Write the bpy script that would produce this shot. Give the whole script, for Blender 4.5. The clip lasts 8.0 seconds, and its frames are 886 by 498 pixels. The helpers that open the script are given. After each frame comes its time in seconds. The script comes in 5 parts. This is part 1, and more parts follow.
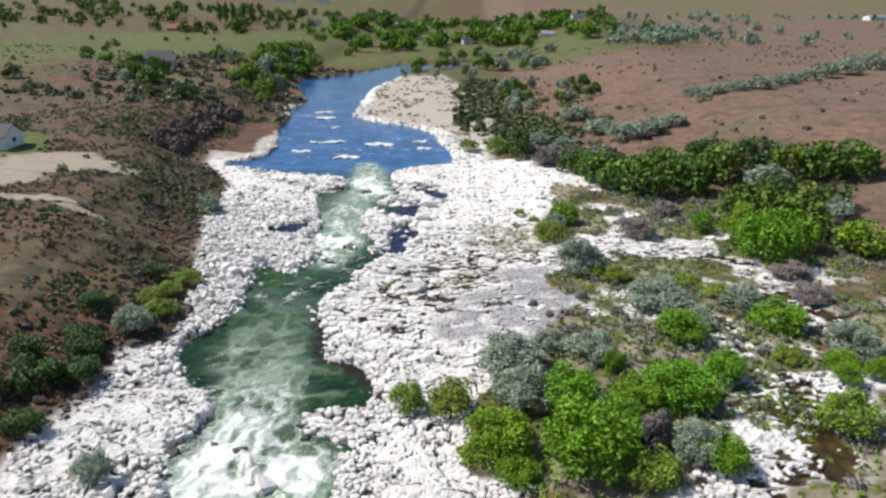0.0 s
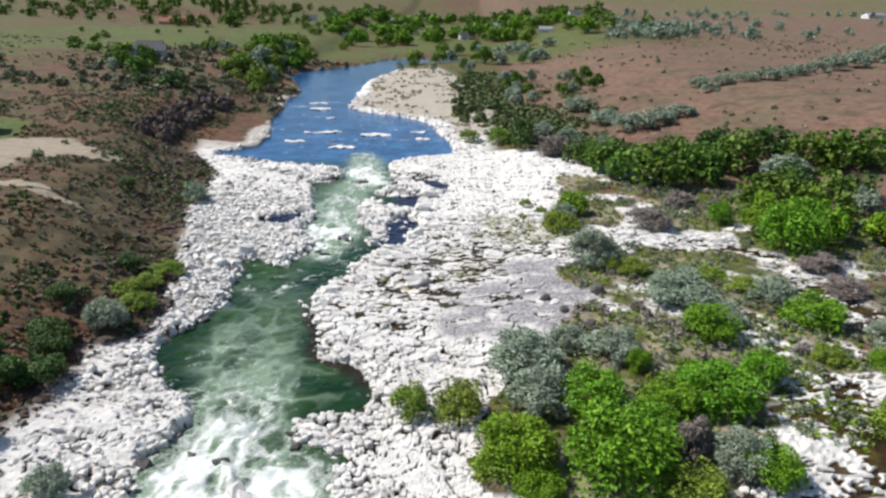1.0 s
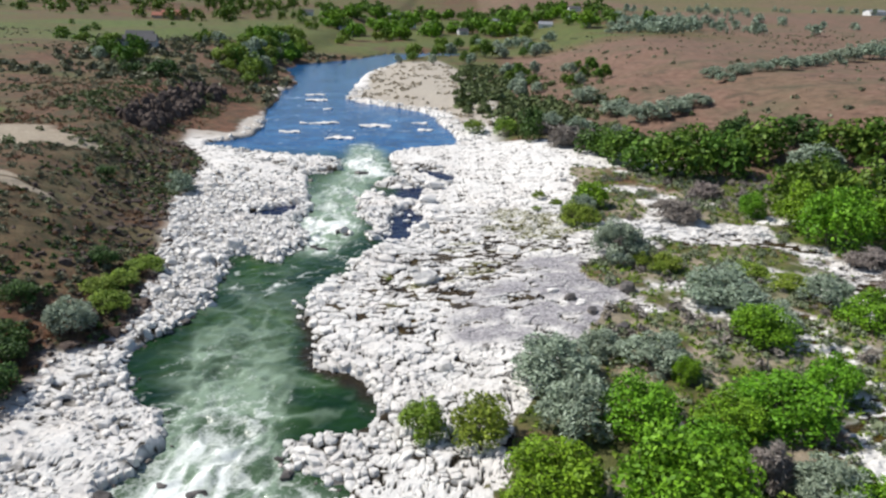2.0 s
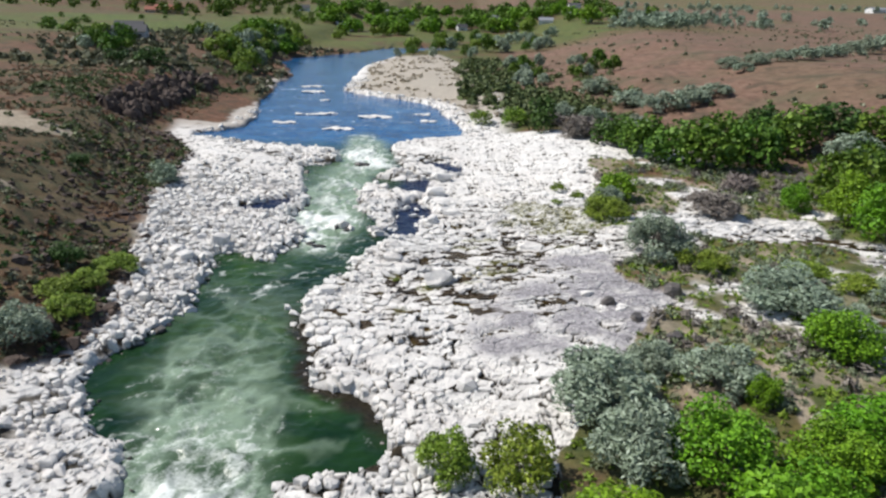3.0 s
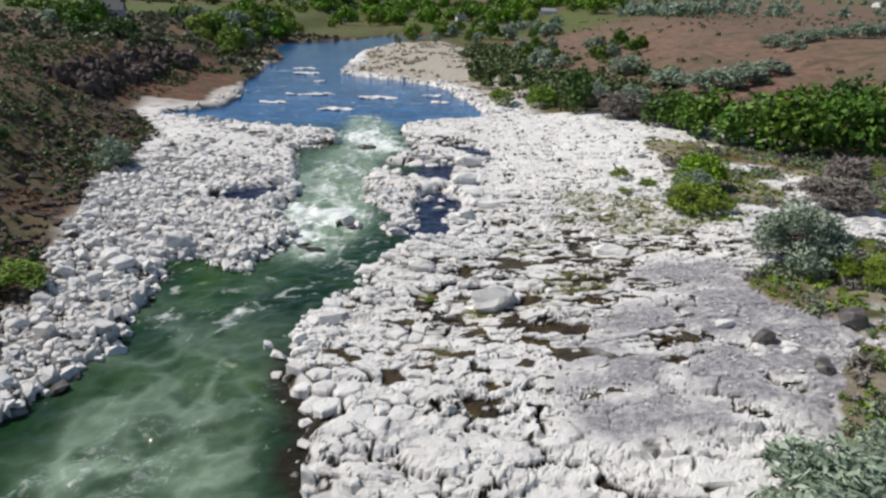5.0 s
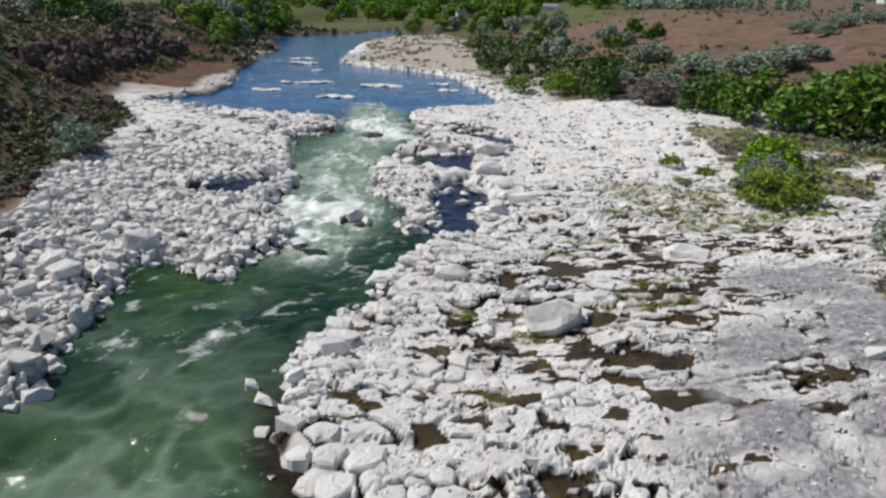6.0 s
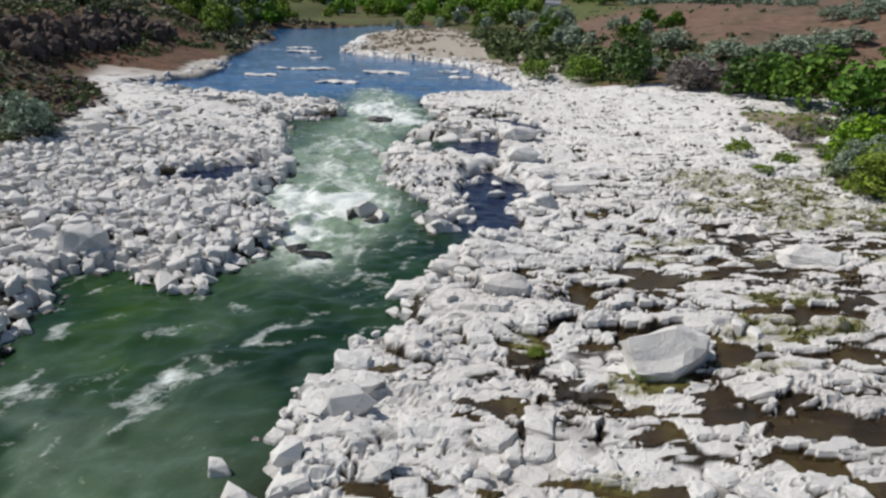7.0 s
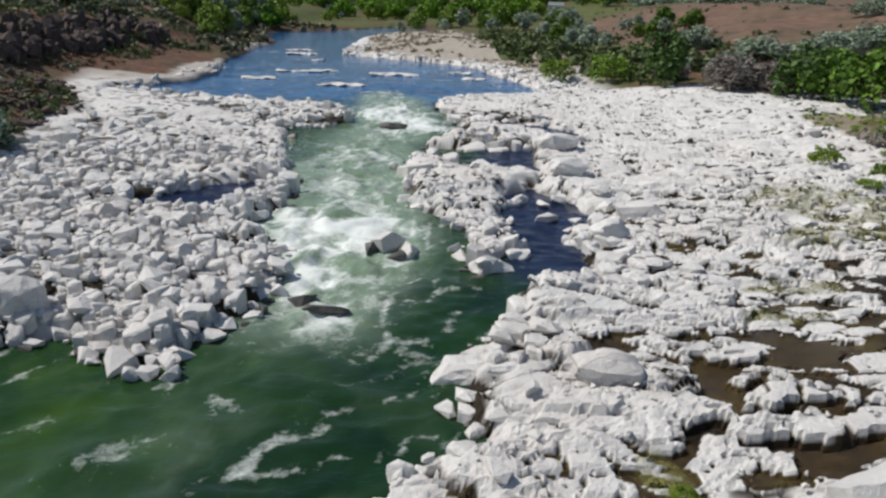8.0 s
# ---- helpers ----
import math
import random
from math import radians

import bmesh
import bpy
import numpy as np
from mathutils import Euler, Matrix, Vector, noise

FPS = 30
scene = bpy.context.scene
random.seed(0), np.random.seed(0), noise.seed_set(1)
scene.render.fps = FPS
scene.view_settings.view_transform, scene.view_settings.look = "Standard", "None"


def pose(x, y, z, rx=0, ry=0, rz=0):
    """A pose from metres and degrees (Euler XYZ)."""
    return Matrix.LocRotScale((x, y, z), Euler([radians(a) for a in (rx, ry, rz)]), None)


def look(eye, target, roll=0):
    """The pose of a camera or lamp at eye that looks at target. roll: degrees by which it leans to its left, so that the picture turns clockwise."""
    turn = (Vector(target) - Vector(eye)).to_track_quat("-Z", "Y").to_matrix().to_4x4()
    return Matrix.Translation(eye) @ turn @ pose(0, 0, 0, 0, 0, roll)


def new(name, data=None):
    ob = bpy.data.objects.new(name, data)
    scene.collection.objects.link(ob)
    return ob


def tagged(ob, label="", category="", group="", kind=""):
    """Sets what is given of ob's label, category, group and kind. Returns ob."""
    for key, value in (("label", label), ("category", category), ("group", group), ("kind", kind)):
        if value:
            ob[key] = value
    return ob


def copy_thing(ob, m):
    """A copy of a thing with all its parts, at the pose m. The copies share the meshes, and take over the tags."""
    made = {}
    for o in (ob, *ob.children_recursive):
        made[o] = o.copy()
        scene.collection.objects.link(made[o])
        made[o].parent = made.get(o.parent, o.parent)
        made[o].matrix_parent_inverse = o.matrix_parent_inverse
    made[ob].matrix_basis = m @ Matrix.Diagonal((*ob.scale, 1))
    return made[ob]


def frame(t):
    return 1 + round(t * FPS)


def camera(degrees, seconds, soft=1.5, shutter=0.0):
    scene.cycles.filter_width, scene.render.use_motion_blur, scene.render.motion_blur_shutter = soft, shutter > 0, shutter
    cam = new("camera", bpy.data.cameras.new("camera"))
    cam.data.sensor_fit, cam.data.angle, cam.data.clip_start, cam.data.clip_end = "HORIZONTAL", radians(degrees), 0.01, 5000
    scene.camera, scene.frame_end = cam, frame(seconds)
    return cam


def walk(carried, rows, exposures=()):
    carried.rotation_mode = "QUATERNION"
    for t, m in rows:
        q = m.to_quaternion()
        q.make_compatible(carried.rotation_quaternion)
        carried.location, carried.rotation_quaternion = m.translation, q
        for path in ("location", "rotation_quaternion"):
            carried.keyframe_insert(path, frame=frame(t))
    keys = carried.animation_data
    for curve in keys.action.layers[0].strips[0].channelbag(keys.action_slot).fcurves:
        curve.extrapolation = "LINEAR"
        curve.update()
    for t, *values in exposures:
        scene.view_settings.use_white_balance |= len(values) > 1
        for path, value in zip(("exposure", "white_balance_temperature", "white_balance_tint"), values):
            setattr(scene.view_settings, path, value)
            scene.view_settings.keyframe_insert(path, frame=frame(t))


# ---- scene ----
# ---- camera and its flight ----
cam = camera(65.9, 8.0, soft=2.45)
PATH = [
    (0, (1.728, 1.398, 45.299), (1.674, 3.283, 44.632), 1.4),
    (0.5, (1.105, 4.878, 43.345), (1.059, 6.762, 42.676), 1.5),
    (1, (0.206, 9.118, 41.049), (0.167, 11.002, 40.38), 1.7),
    (1.5, (-0.814, 13.93, 38.885), (-0.847, 15.813, 38.214), 1.8),
    (3, (-4.358, 30.153, 32.23), (-4.376, 32.037, 31.559), 2.0),
    (3.5, (-5.61, 36.142, 30.058), (-5.621, 38.026, 29.387), 2.1),
    (4, (-6.965, 42.427, 27.916), (-6.972, 44.311, 27.244), 2.1),
    (4.5, (-8.35, 48.642, 25.931), (-8.352, 50.525, 25.257), 2.2),
    (6, (-12.435, 67.831, 19.224), (-12.426, 69.714, 18.552), 2.2),
    (6.5, (-13.767, 73.996, 16.994), (-13.754, 75.88, 16.323), 2.2),
    (7, (-15.071, 80.159, 14.795), (-15.054, 82.044, 14.126), 2.4),
    (7.5, (-16.3, 86.384, 13.239), (-16.284, 88.269, 12.571), 2.3),
    (8, (-17.632, 90.979, 13.244), (-17.616, 92.868, 12.586), 2.0),
]
walk(cam, [(t, look(eye, target, roll)) for t, eye, target, roll in PATH], exposures=((0, 0.37), (1.5, 0.34), (3.5, 0.22), (4.5, 0.07), (6, -0.11), (8, -0.15)))

# ---- sky and sun ----
SUN_EL, SUN_AZ = 51.0, -80.0        # degrees; azimuth clockwise from +y
world = bpy.data.worlds.new("sky")
scene.world = world
world.use_nodes = True
wn = world.node_tree.nodes
sky = wn.new("ShaderNodeTexSky")
sky.sky_type = "NISHITA"
sky.sun_disc = False
sky.sun_elevation, sky.sun_rotation = radians(SUN_EL), radians(SUN_AZ)
sky.air_density, sky.dust_density, sky.ozone_density = 1.0, 0.6, 2.0
world.node_tree.links.new(sky.outputs[0], wn["Background"].inputs[0])
wn["Background"].inputs[1].default_value = 0.09
sun = new("sun", bpy.data.lights.new("sun", "SUN"))
sun.data.energy, sun.data.angle, sun.data.color = 4.4, radians(0.5), (1.0, 0.955, 0.89)
sx, sy = math.sin(radians(SUN_AZ)), math.cos(radians(SUN_AZ))
sun.matrix_world = look((0, 0, 300), (-sx * 100 * math.cos(radians(SUN_EL)), -sy * 100 * math.cos(radians(SUN_EL)), 300 - 100 * math.sin(radians(SUN_EL))))

# ---- the lie of the land, in numbers ----
# banks of the river, from downstream to upstream
LEFT = [(-60, -160), (-30, -40), (-24, 30), (-25.3, 54.6), (-26.9, 57.8), (-28.3, 62.5), (-26.8, 64.1), (-25.9, 70.1), (-28.2, 73.3),
        (-32.7, 76.7), (-34.6, 80.6), (-36.7, 84.5), (-34.2, 90), (-33, 96), (-33.6, 106), (-34.4, 112.2), (-35.6, 114.8), (-33, 115.3),
        (-29.1, 114.2), (-27.5, 115.9), (-26.3, 118.5), (-25.3, 122.9), (-25.8, 126.1), (-30.1, 132.3), (-28.2, 135.7), (-28.8, 143.3),
        (-31.6, 154.7), (-34.4, 166.4), (-29.1, 168.6), (-27.5, 172.8), (-30.9, 182.9), (-47.6, 184.1), (-57.5, 188.5), (-66, 191), (-67, 195.5), (-62.5, 200),
        (-58.5, 207), (-59.5, 221), (-62.5, 236), (-68, 257), (-70.5, 283), (-75, 312), (-75.6, 342), (-85, 366), (-96, 404), (-97.4, 434), (-82, 455),
        (-68, 490), (-54, 545), (-30, 556), (6, 562)]
RIGHT = [(30, -160), (0, -40), (-8, 30), (-10.2, 55.5), (-10.7, 59.8), (-9.9, 63.7), (-14.9, 65.5), (-16.4, 69.3), (-12.1, 70.8),
         (-9, 72.6), (-8.5, 76.8), (-11.2, 80.2), (-16.7, 83.6), (-18.1, 90.4), (-20.6, 97), (-21.3, 101.8), (-20.6, 103.9),
         (-19, 105.8), (-18.4, 108.5), (-16.6, 109.5), (-17.4, 112), (-16.1, 115.8), (-14.5, 119.5), (-13, 122.9), (-10.6, 124.4),
         (-11.1, 129.4), (-9.2, 133.7), (-11, 139), (-10.1, 146), (-9.8, 155.4), (-12, 160), (-14.6, 167), (-18.8, 185.2),
         (-18.5, 191), (-9, 199.3), (-2.2, 203), (-2, 212), (-4, 224), (-7.5, 237), (-9.5, 250), (-15, 263),
         (-26, 272), (-38, 279), (-46.6, 291), (-46.6, 308), (-50, 338), (-52, 375), (-50, 405), (-46, 434), (-41, 470), (-35, 510), (-24, 538), (6, 548)]
RIVER = LEFT + RIGHT[::-1]
ISLAND = [(-21.7, 152), (-20, 145.4), (-19.9, 138.6), (-16.8, 133.4), (-16.4, 129.5), (-15.5, 124.5), (-14.3, 125.2), (-12.9, 129.3),
          (-12.2, 133.9), (-13.0, 137.4), (-11.6, 140), (-9.2, 140.5), (-8.5, 148.6), (-11.5, 149.5), (-14.6, 151.6), (-18.5, 155)]
SPIT = [(-20.2, 159.5), (-15.5, 158.5), (-12.5, 160), (-12, 167), (-15.5, 166)]
POOL = [(-39, 136.4), (-35, 141.6), (-31.6, 143.4), (-30.4, 138.4), (-33.8, 134.2)]
# blue pools between the island and the east bank
POOLS = [
    [(-16.2, 151.6), (-13.6, 159.5), (-8.4, 159.2), (-9.7, 149.8), (-13.2, 149.3)],
    [(-12.3, 141.7), (-10.3, 144.1), (-7.9, 138.8), (-8.4, 134.8), (-10.2, 133.9), (-11.3, 135.5), (-12.1, 138.6)],
    [(-11.2, 134.5), (-10.0, 134.1), (-10.3, 130.0), (-9.4, 129.1), (-10.2, 124.4), (-12.2, 123.7), (-12.2, 128.6)],
    [(-9.6, 172.6), (-6.2, 173.4), (-2.2, 168.6), (-3.4, 163.8), (-5.6, 165.2), (-8.6, 167.4)],
]
# where the pale rock ends and the slope begins, on the west bank: y, x
ROCK_Y = [-160, 30, 56, 64, 78, 82, 84.3, 95.6, 109.6, 127.3, 140.4, 167, 191, 212, 275, 330, 420, 660]
ROCK_X = [-66, -42, -42.9, -41.8, -42.4, -43.6, -39, -39.6, -43, -50, -53.6, -58, -73, -74, -77, -88, -101, -101]
# where the slope begins on the east bank: y, x
EAST_Y = [-160, 60, 100, 130, 150, 200, 250, 310, 400, 600]
EAST_X = [90, 72, 72, 74, 70, 36, 20, 14, 16, 30]


def hash01(ix, iy, seed):
    n = (ix.astype(np.int64) * 374761393 + iy.astype(np.int64) * 668265263 + seed * 974634777) & 0xFFFFFFFF
    n = ((n ^ (n >> 13)) * 1274126177) & 0xFFFFFFFF
    n = ((n ^ (n >> 15)) * 2246822519) & 0xFFFFFFFF
    return ((n ^ (n >> 16)) & 0xFFFFFF) / float(0xFFFFFF)


def vnoise(x, y, seed=0):
    ix, iy = np.floor(x), np.floor(y)
    fx, fy = x - ix, y - iy
    fx, fy = fx * fx * (3 - 2 * fx), fy * fy * (3 - 2 * fy)
    a, b = hash01(ix, iy, seed), hash01(ix + 1, iy, seed)
    c, d = hash01(ix, iy + 1, seed), hash01(ix + 1, iy + 1, seed)
    return (a + (b - a) * fx) * (1 - fy) + (c + (d - c) * fx) * fy


def fbm(x, y, octaves=4, seed=0):
    """Fractal noise, about -1 to 1."""
    total, amp = 0.0, 1.0
    for k in range(octaves):
        total = total + amp * (vnoise(x * 2 ** k + 17.3 * k, y * 2 ** k - 9.1 * k, seed + k) * 2 - 1)
        amp *= 0.5
    return total / 1.5


def cells(x, y, seed=0):
    """Cell noise: distance to the joint between cells, a number for the cell, and the way from its middle."""
    ix, iy = np.floor(x), np.floor(y)
    f1, f2 = np.full(x.shape, 9.0), np.full(x.shape, 9.0)
    rid, ox, oy = np.zeros(x.shape), np.zeros(x.shape), np.zeros(x.shape)
    for dx in (-1, 0, 1):
        for dy in (-1, 0, 1):
            cx, cy = ix + dx, iy + dy
            px, py = cx + 0.1 + 0.8 * hash01(cx, cy, seed), cy + 0.1 + 0.8 * hash01(cx, cy, seed + 1)
            d = np.hypot(x - px, y - py)
            near = d < f1
            f2 = np.where(near, f1, np.minimum(f2, d))
            rid, ox, oy = np.where(near, hash01(cx, cy, seed + 2), rid), np.where(near, x - px, ox), np.where(near, y - py, oy)
            f1 = np.where(near, d, f1)
    return f2 - f1, rid, ox, oy


def ss(x, a=0.0, b=1.0):
    k = np.clip((x - a) / (b - a), 0, 1)
    return k * k * (3 - 2 * k)


def inside_by(x, y, poly):
    """How far inside a polygon a point lies (outside: minus)."""
    best, odd = np.full(x.shape, 1e9), np.zeros(x.shape, bool)
    for (ax, ay), (bx, by) in zip(poly, poly[1:] + poly[:1]):
        ex, ey = bx - ax, by - ay
        k = np.clip(((x - ax) * ex + (y - ay) * ey) / (ex * ex + ey * ey), 0, 1)
        best = np.minimum(best, (x - ax - k * ex) ** 2 + (y - ay - k * ey) ** 2)
        if ay != by:
            odd ^= ((ay > y) != (by > y)) & (x < ex * (y - ay) / (by - ay) + ax)
    return np.where(odd, 1, -1) * np.sqrt(best)


def blobs(x, y, spots):
    """A mask with soft round spots: x, y, half width, half depth."""
    m = np.zeros(x.shape)
    for bx, by, rx, ry in spots:
        m = np.maximum(m, np.exp(-(((x - bx) / rx) ** 2 + ((y - by) / ry) ** 2)))
    return m


SAND = [(4, 93, 6, 4), (13, 111, 6, 3.5), (1, 90, 3, 2.5), (9, 97, 9, 8), (14, 103, 7, 7), (15, 92, 5, 6), (6, 92, 5, 4)]
DARK = [(-10.6, 115, 1.3, 0.6), (-7.3, 116, 1.1, 0.6), (-8.9, 109.8, 1.0, 1.2), (-6.9, 111.6, 1.4, 0.9), (-3.1, 115.2, 1.8, 0.8), (-2.8, 113.2, 2.4, 0.8), (-3.9, 110.6, 2.2, 1.0), (0.6, 117, 2.5, 0.9), (-6.2, 108.4, 1.6, 0.6),
        (-11, 107.6, 0.9, 1.2), (-4.6, 108.6, 1.8, 0.8), (-5.5, 116.3, 1.2, 0.5), (-0.4, 119.3, 2.4, 0.6), (-2, 123.4, 1.6, 0.5), (-12.8, 113.2, 0.8, 0.4), (-4.1, 101.4, 1.5, 0.9), (-1.7, 98.6, 2.2, 1.2), (0.0, 96.2, 2.0, 1.0),
        (-7.3, 91.1, 1.4, 0.9), (-9.2, 94.8, 1.6, 0.7), (-6.7, 95, 1.0, 0.7), (-12.9, 94.4, 1.0, 0.8), (3.3, 104.8, 2.2, 0.9), (-18, 92.5, 0.8, 2.4), (8.4, 133.9, 2.0, 0.5), (5.1, 109.9, 2.2, 0.8), (38, 71, 4, 4), (36, 64, 5, 4), (36, 56, 4, 3), (39.5, 78, 3, 3), (45, 121, 6, 2.5), (-3.6, 111, 4.8, 2.2), (-7.6, 111.6, 1.6, 2.0), (-11, 107.7, 1.5, 1.2), (-5.8, 108.4, 2.2, 1.2), (-10.3, 116, 1.2, 0.7), (-6.9, 117.2, 1.0, 0.7), (-3, 116.2, 2.2, 1.4), (-1.5, 122, 1.4, 0.8), (-6.7, 114.5, 3, 1.5), (1.5, 117, 4.5, 1.8), (-4.2, 101.3, 2.6, 1.6), (-1.8, 99, 3, 1.5), (-13.4, 101.5, 1.1, 0.8),
        (-11, 106.5, 1.0, 0.8), (-16, 97.3, 1.6, 0.8), (2.5, 105, 3.5, 2), (-18, 96.3, 1.4, 0.7), (3, 110, 5, 2), (6, 121, 4, 1.5), (-9, 97.5, 1.5, 0.8),
        (42, 66, 10, 13), (36, 92, 5, 8), (52, 84, 7, 8), (60, 100, 10, 7), (40, 121, 10, 3)]
MOSS = [(11, 131, 6.5, 4), (15.5, 127, 6, 3.5), (8, 137, 4, 3.5), (6, 118.5, 3, 1), (3, 112, 2.5, 1), (-1.5, 104.5, 1.6, 0.8), (-10.8, 107.6, 0.8, 1.0), (-2.5, 118.5, 2, 0.7), (7.9, 138, 3, 3), (13.5, 134, 4, 3), (12.5, 125.5, 5, 3), (4, 128.5, 2, 2), (-6.5, 104.2, 2, 1), (-9, 97.5, 1.5, 1), (1, 108, 3, 1.5), (10, 118, 3, 1.2), (0, 122, 2.5, 1)]
TURF = [(26, 104, 3.5, 6), (24, 92, 3, 7), (18.5, 83.5, 4, 3.5), (30, 110, 4, 4), (27, 82, 3, 10), (36, 100, 8, 8), (40, 88, 10, 10), (38, 74, 6, 12), (20, 128, 5, 5)]
LAWN = [(-115, 165, 15, 10), (-105, 157, 8, 9), (-114, 148, 12, 9)]
TRACK = [(25.9, 91.5, 1.1, 2.6), (25.2, 85.5, 1.1, 3.2), (24.6, 79.5, 1.1, 3.2), (24.2, 75.5, 1.1, 2.5), (-90, 147, 13, 11), (-78, 148, 9, 5), (-95, 132, 14, 8), (-76, 119, 9, 2.2), (-66, 116, 5, 1.6)]


def terrain(x, y):
    """Heights of the ground and the masks of what covers it."""
    x, y = np.asarray(x, float), np.asarray(y, float)
    wet = inside_by(x, y, RIVER)
    wob = 0.75 * fbm(x / 2.2, y / 2.2, 3, 5) + 2.5 * ss(y, 230, 330) * fbm(x / 14, y / 14, 3, 6)
    d = -wet
    d = np.maximum(d, inside_by(x, y, ISLAND))
    d = np.maximum(d, inside_by(x, y, SPIT))
    for pool in [POOL] + POOLS:
        d = np.minimum(d, -inside_by(x, y, pool))
    d = d + wob * (1 - 0.6 * blobs(x, y, [(-11, 140, 4, 26), (-34, 139, 5, 6), (-3, 172, 6, 6)]))
    level = 0.8 * ss(y, 148, 188) + 0.004 * np.maximum(y - 330, 0)
    west = np.interp(y, ROCK_Y, ROCK_X) - x + 1.6 * fbm(x / 7, y / 7, 3, 9)
    east = x - np.interp(y, EAST_Y, EAST_X) + 6 * fbm(x / 20, y / 20, 3, 12)
    left = x < np.interp(y, [-160, 60, 115, 170, 200, 300, 660], [-14, -18, -24, -24, -38, -60, -62])
    # the banks
    bank = np.where(left, 0.9 * ss(d, 0, 1.3) + 1.0 * ss(d, 2, 16), 0.9 * ss(d, 0, 1.3) + 2.0 * ss(d, 3, 34))
    lift = np.interp(y, [0, 60, 75, 95, 112, 250, 400], [5, 4, 4.0, 6.5, 9.0, 8.5, 8])
    slope = lift * ss(west, 0, 25) + 3.5 * ss(west, 18, 120) + 10 * ss(west, 120, 600)
    hill = 15.5 * ss(east, 0, 95) + 6 * ss(east, 95, 320) + 22 * ss(east, 350, 1200)
    away = np.where(y > 640, 12 * ss(y, 640, 1000), 0) + 130 * ss(y, 1250, 2900) + 40 * ss(np.abs(x), 800, 2200)
    roll = (2.2 * fbm(x / 90, y / 90, 4, 21) * ss(np.maximum(west, east), 10, 90) + 40 * np.abs(fbm(x / 700, y / 700, 4, 22)) * ss(y, 1200, 2400))
    land = ss(d, -1.0, 0.3)
    h = level + bank + land * (slope + hill) + away + roll
    # what lies on it
    far_bar = ((x > -62) & (x < 16) & (y > 205) & (y < 470) & ~left)
    rock = np.where(left, 1 - ss(west, -2.5, 1.5), 1 - ss(east, -10, 4))
    patch = fbm(x / 9, y / 9, 4, 31)
    rock = np.where(~left & (x > np.interp(y, [30, 50, 62, 72, 80, 95, 130, 172], [12, 9, 5, 4, 10, 18, 17, 24]) + 4 * patch) & (y < 172), rock * ss(patch - 0.12 - 0.007 * (x - 20) - 0.7 * blobs(x, y, [(15, 66, 11, 13), (27, 82, 9, 11), (26, 64, 6, 8)]) + 0.75 * blobs(x, y, [(38, 62, 11, 12), (40, 66, 10, 14), (44, 70, 13, 16), (36, 92, 6, 8), (60, 100, 14, 10), (45, 124, 16, 11), (64, 112, 10, 8)]) + 0.25 * fbm(x / 2.2, y / 2.2, 3, 32), -0.12, 0.16), rock)
    rock = np.where(y > 205, np.where(far_bar, 1 - ss(x - np.interp(y, [205, 240, 330, 470], [8, 10, 9, -20]), -3, 5), np.where(left, ss(np.maximum(6.5 * np.exp(-((y - 218) / 24) ** 2), 7 * np.exp(-((y - 302) / 16) ** 2)) - d + 3 * fbm(x / 6, y / 6, 3, 33), 0, 2), 0)), rock)
    sand = ss(blobs(x, y, SAND), 0.12, 0.6) * ss(fbm(x / 3, y / 2.2, 4, 41), -0.7, 0.2)
    dark = np.clip(blobs(x, y, DARK) + 0.7 * blobs(x, y, [(0, 110, 14, 13), (8, 128, 12, 12)]) * ss(fbm(x / 4, y / 1.8, 3, 42), 0.0, 0.45), 0, 1) * (d > 1.5)
    dark = np.where(x > 24, 0.9 * dark * ss(fbm(x / 6, y / 6, 3, 36), -0.5, 0.1), dark)
    moss = ss(blobs(x, y, MOSS) * (0.75 + 0.9 * fbm(x / 2.2, y / 1.2, 3, 44)), 0.26, 0.55)
    turf = ss(blobs(x, y, TURF) + 0.35 * fbm(x / 4, y / 4, 4, 45), 0.4, 0.75)
    lawn = ss(blobs(x, y, LAWN) + 0.1 * fbm(x / 5, y / 5, 3, 46), 0.35, 0.45)
    fields = ss(np.minimum.reduce([x + 335, -125 - x, 0.6 * (y - 470 - 1.3 * (x + 142)), 0.8 * (700 + 0.78 * (x + 210) - y)]) + 6 * fbm(x / 40, y / 40, 3, 47), 0, 10)
    fields = np.maximum(fields * (0.55 + 0.45 * ss(fbm(x / 12, y / 30, 3, 38), -0.4, 0.2)), 0.35 * ss(fbm(x / 80, y / 60, 3, 48), 0.0, 0.2) * (y > 640) * (1 - ss(y, 850, 950)) * (np.abs(x + 20) < 320))
    track = ss(blobs(x, y, TRACK) + 0.15 * fbm(x / 6, y / 6, 3, 49), 0.35, 0.5)
    track = track * (1 - lawn)
    bar = far_bar * rock * ss(d + 4 * fbm(x / 9, y / 7, 4, 34), 1.5, 7) * ss(y, 215, 245)
    bar = np.maximum(bar, 0.75 * rock * left * (y > 196) * ss(y, 196, 204))
    rock = rock * (1 - 0.78 * bar)
    track = np.maximum(track, 0.9 * bar)
    track = np.maximum(track, 0.75 * (1 - rock) * ~left * (1 - ss(east, -8, 6)) * (y < 175) * ss(fbm(x / 6, y / 6, 4, 77), -0.3, 0.3))
    # joints, slabs and lumps of the bedrock
    u, v = x + 0.5 * fbm(x / 1.7, y / 1.7, 3, 51), y + 0.5 * fbm(x / 1.7 + 50, y / 1.7, 3, 52)
    g1, r1, ox1, oy1 = cells(u / 4.1, v / 2.0, 61)
    g2, r2, ox2, oy2 = cells(u / 1.65, v / 0.82, 65)
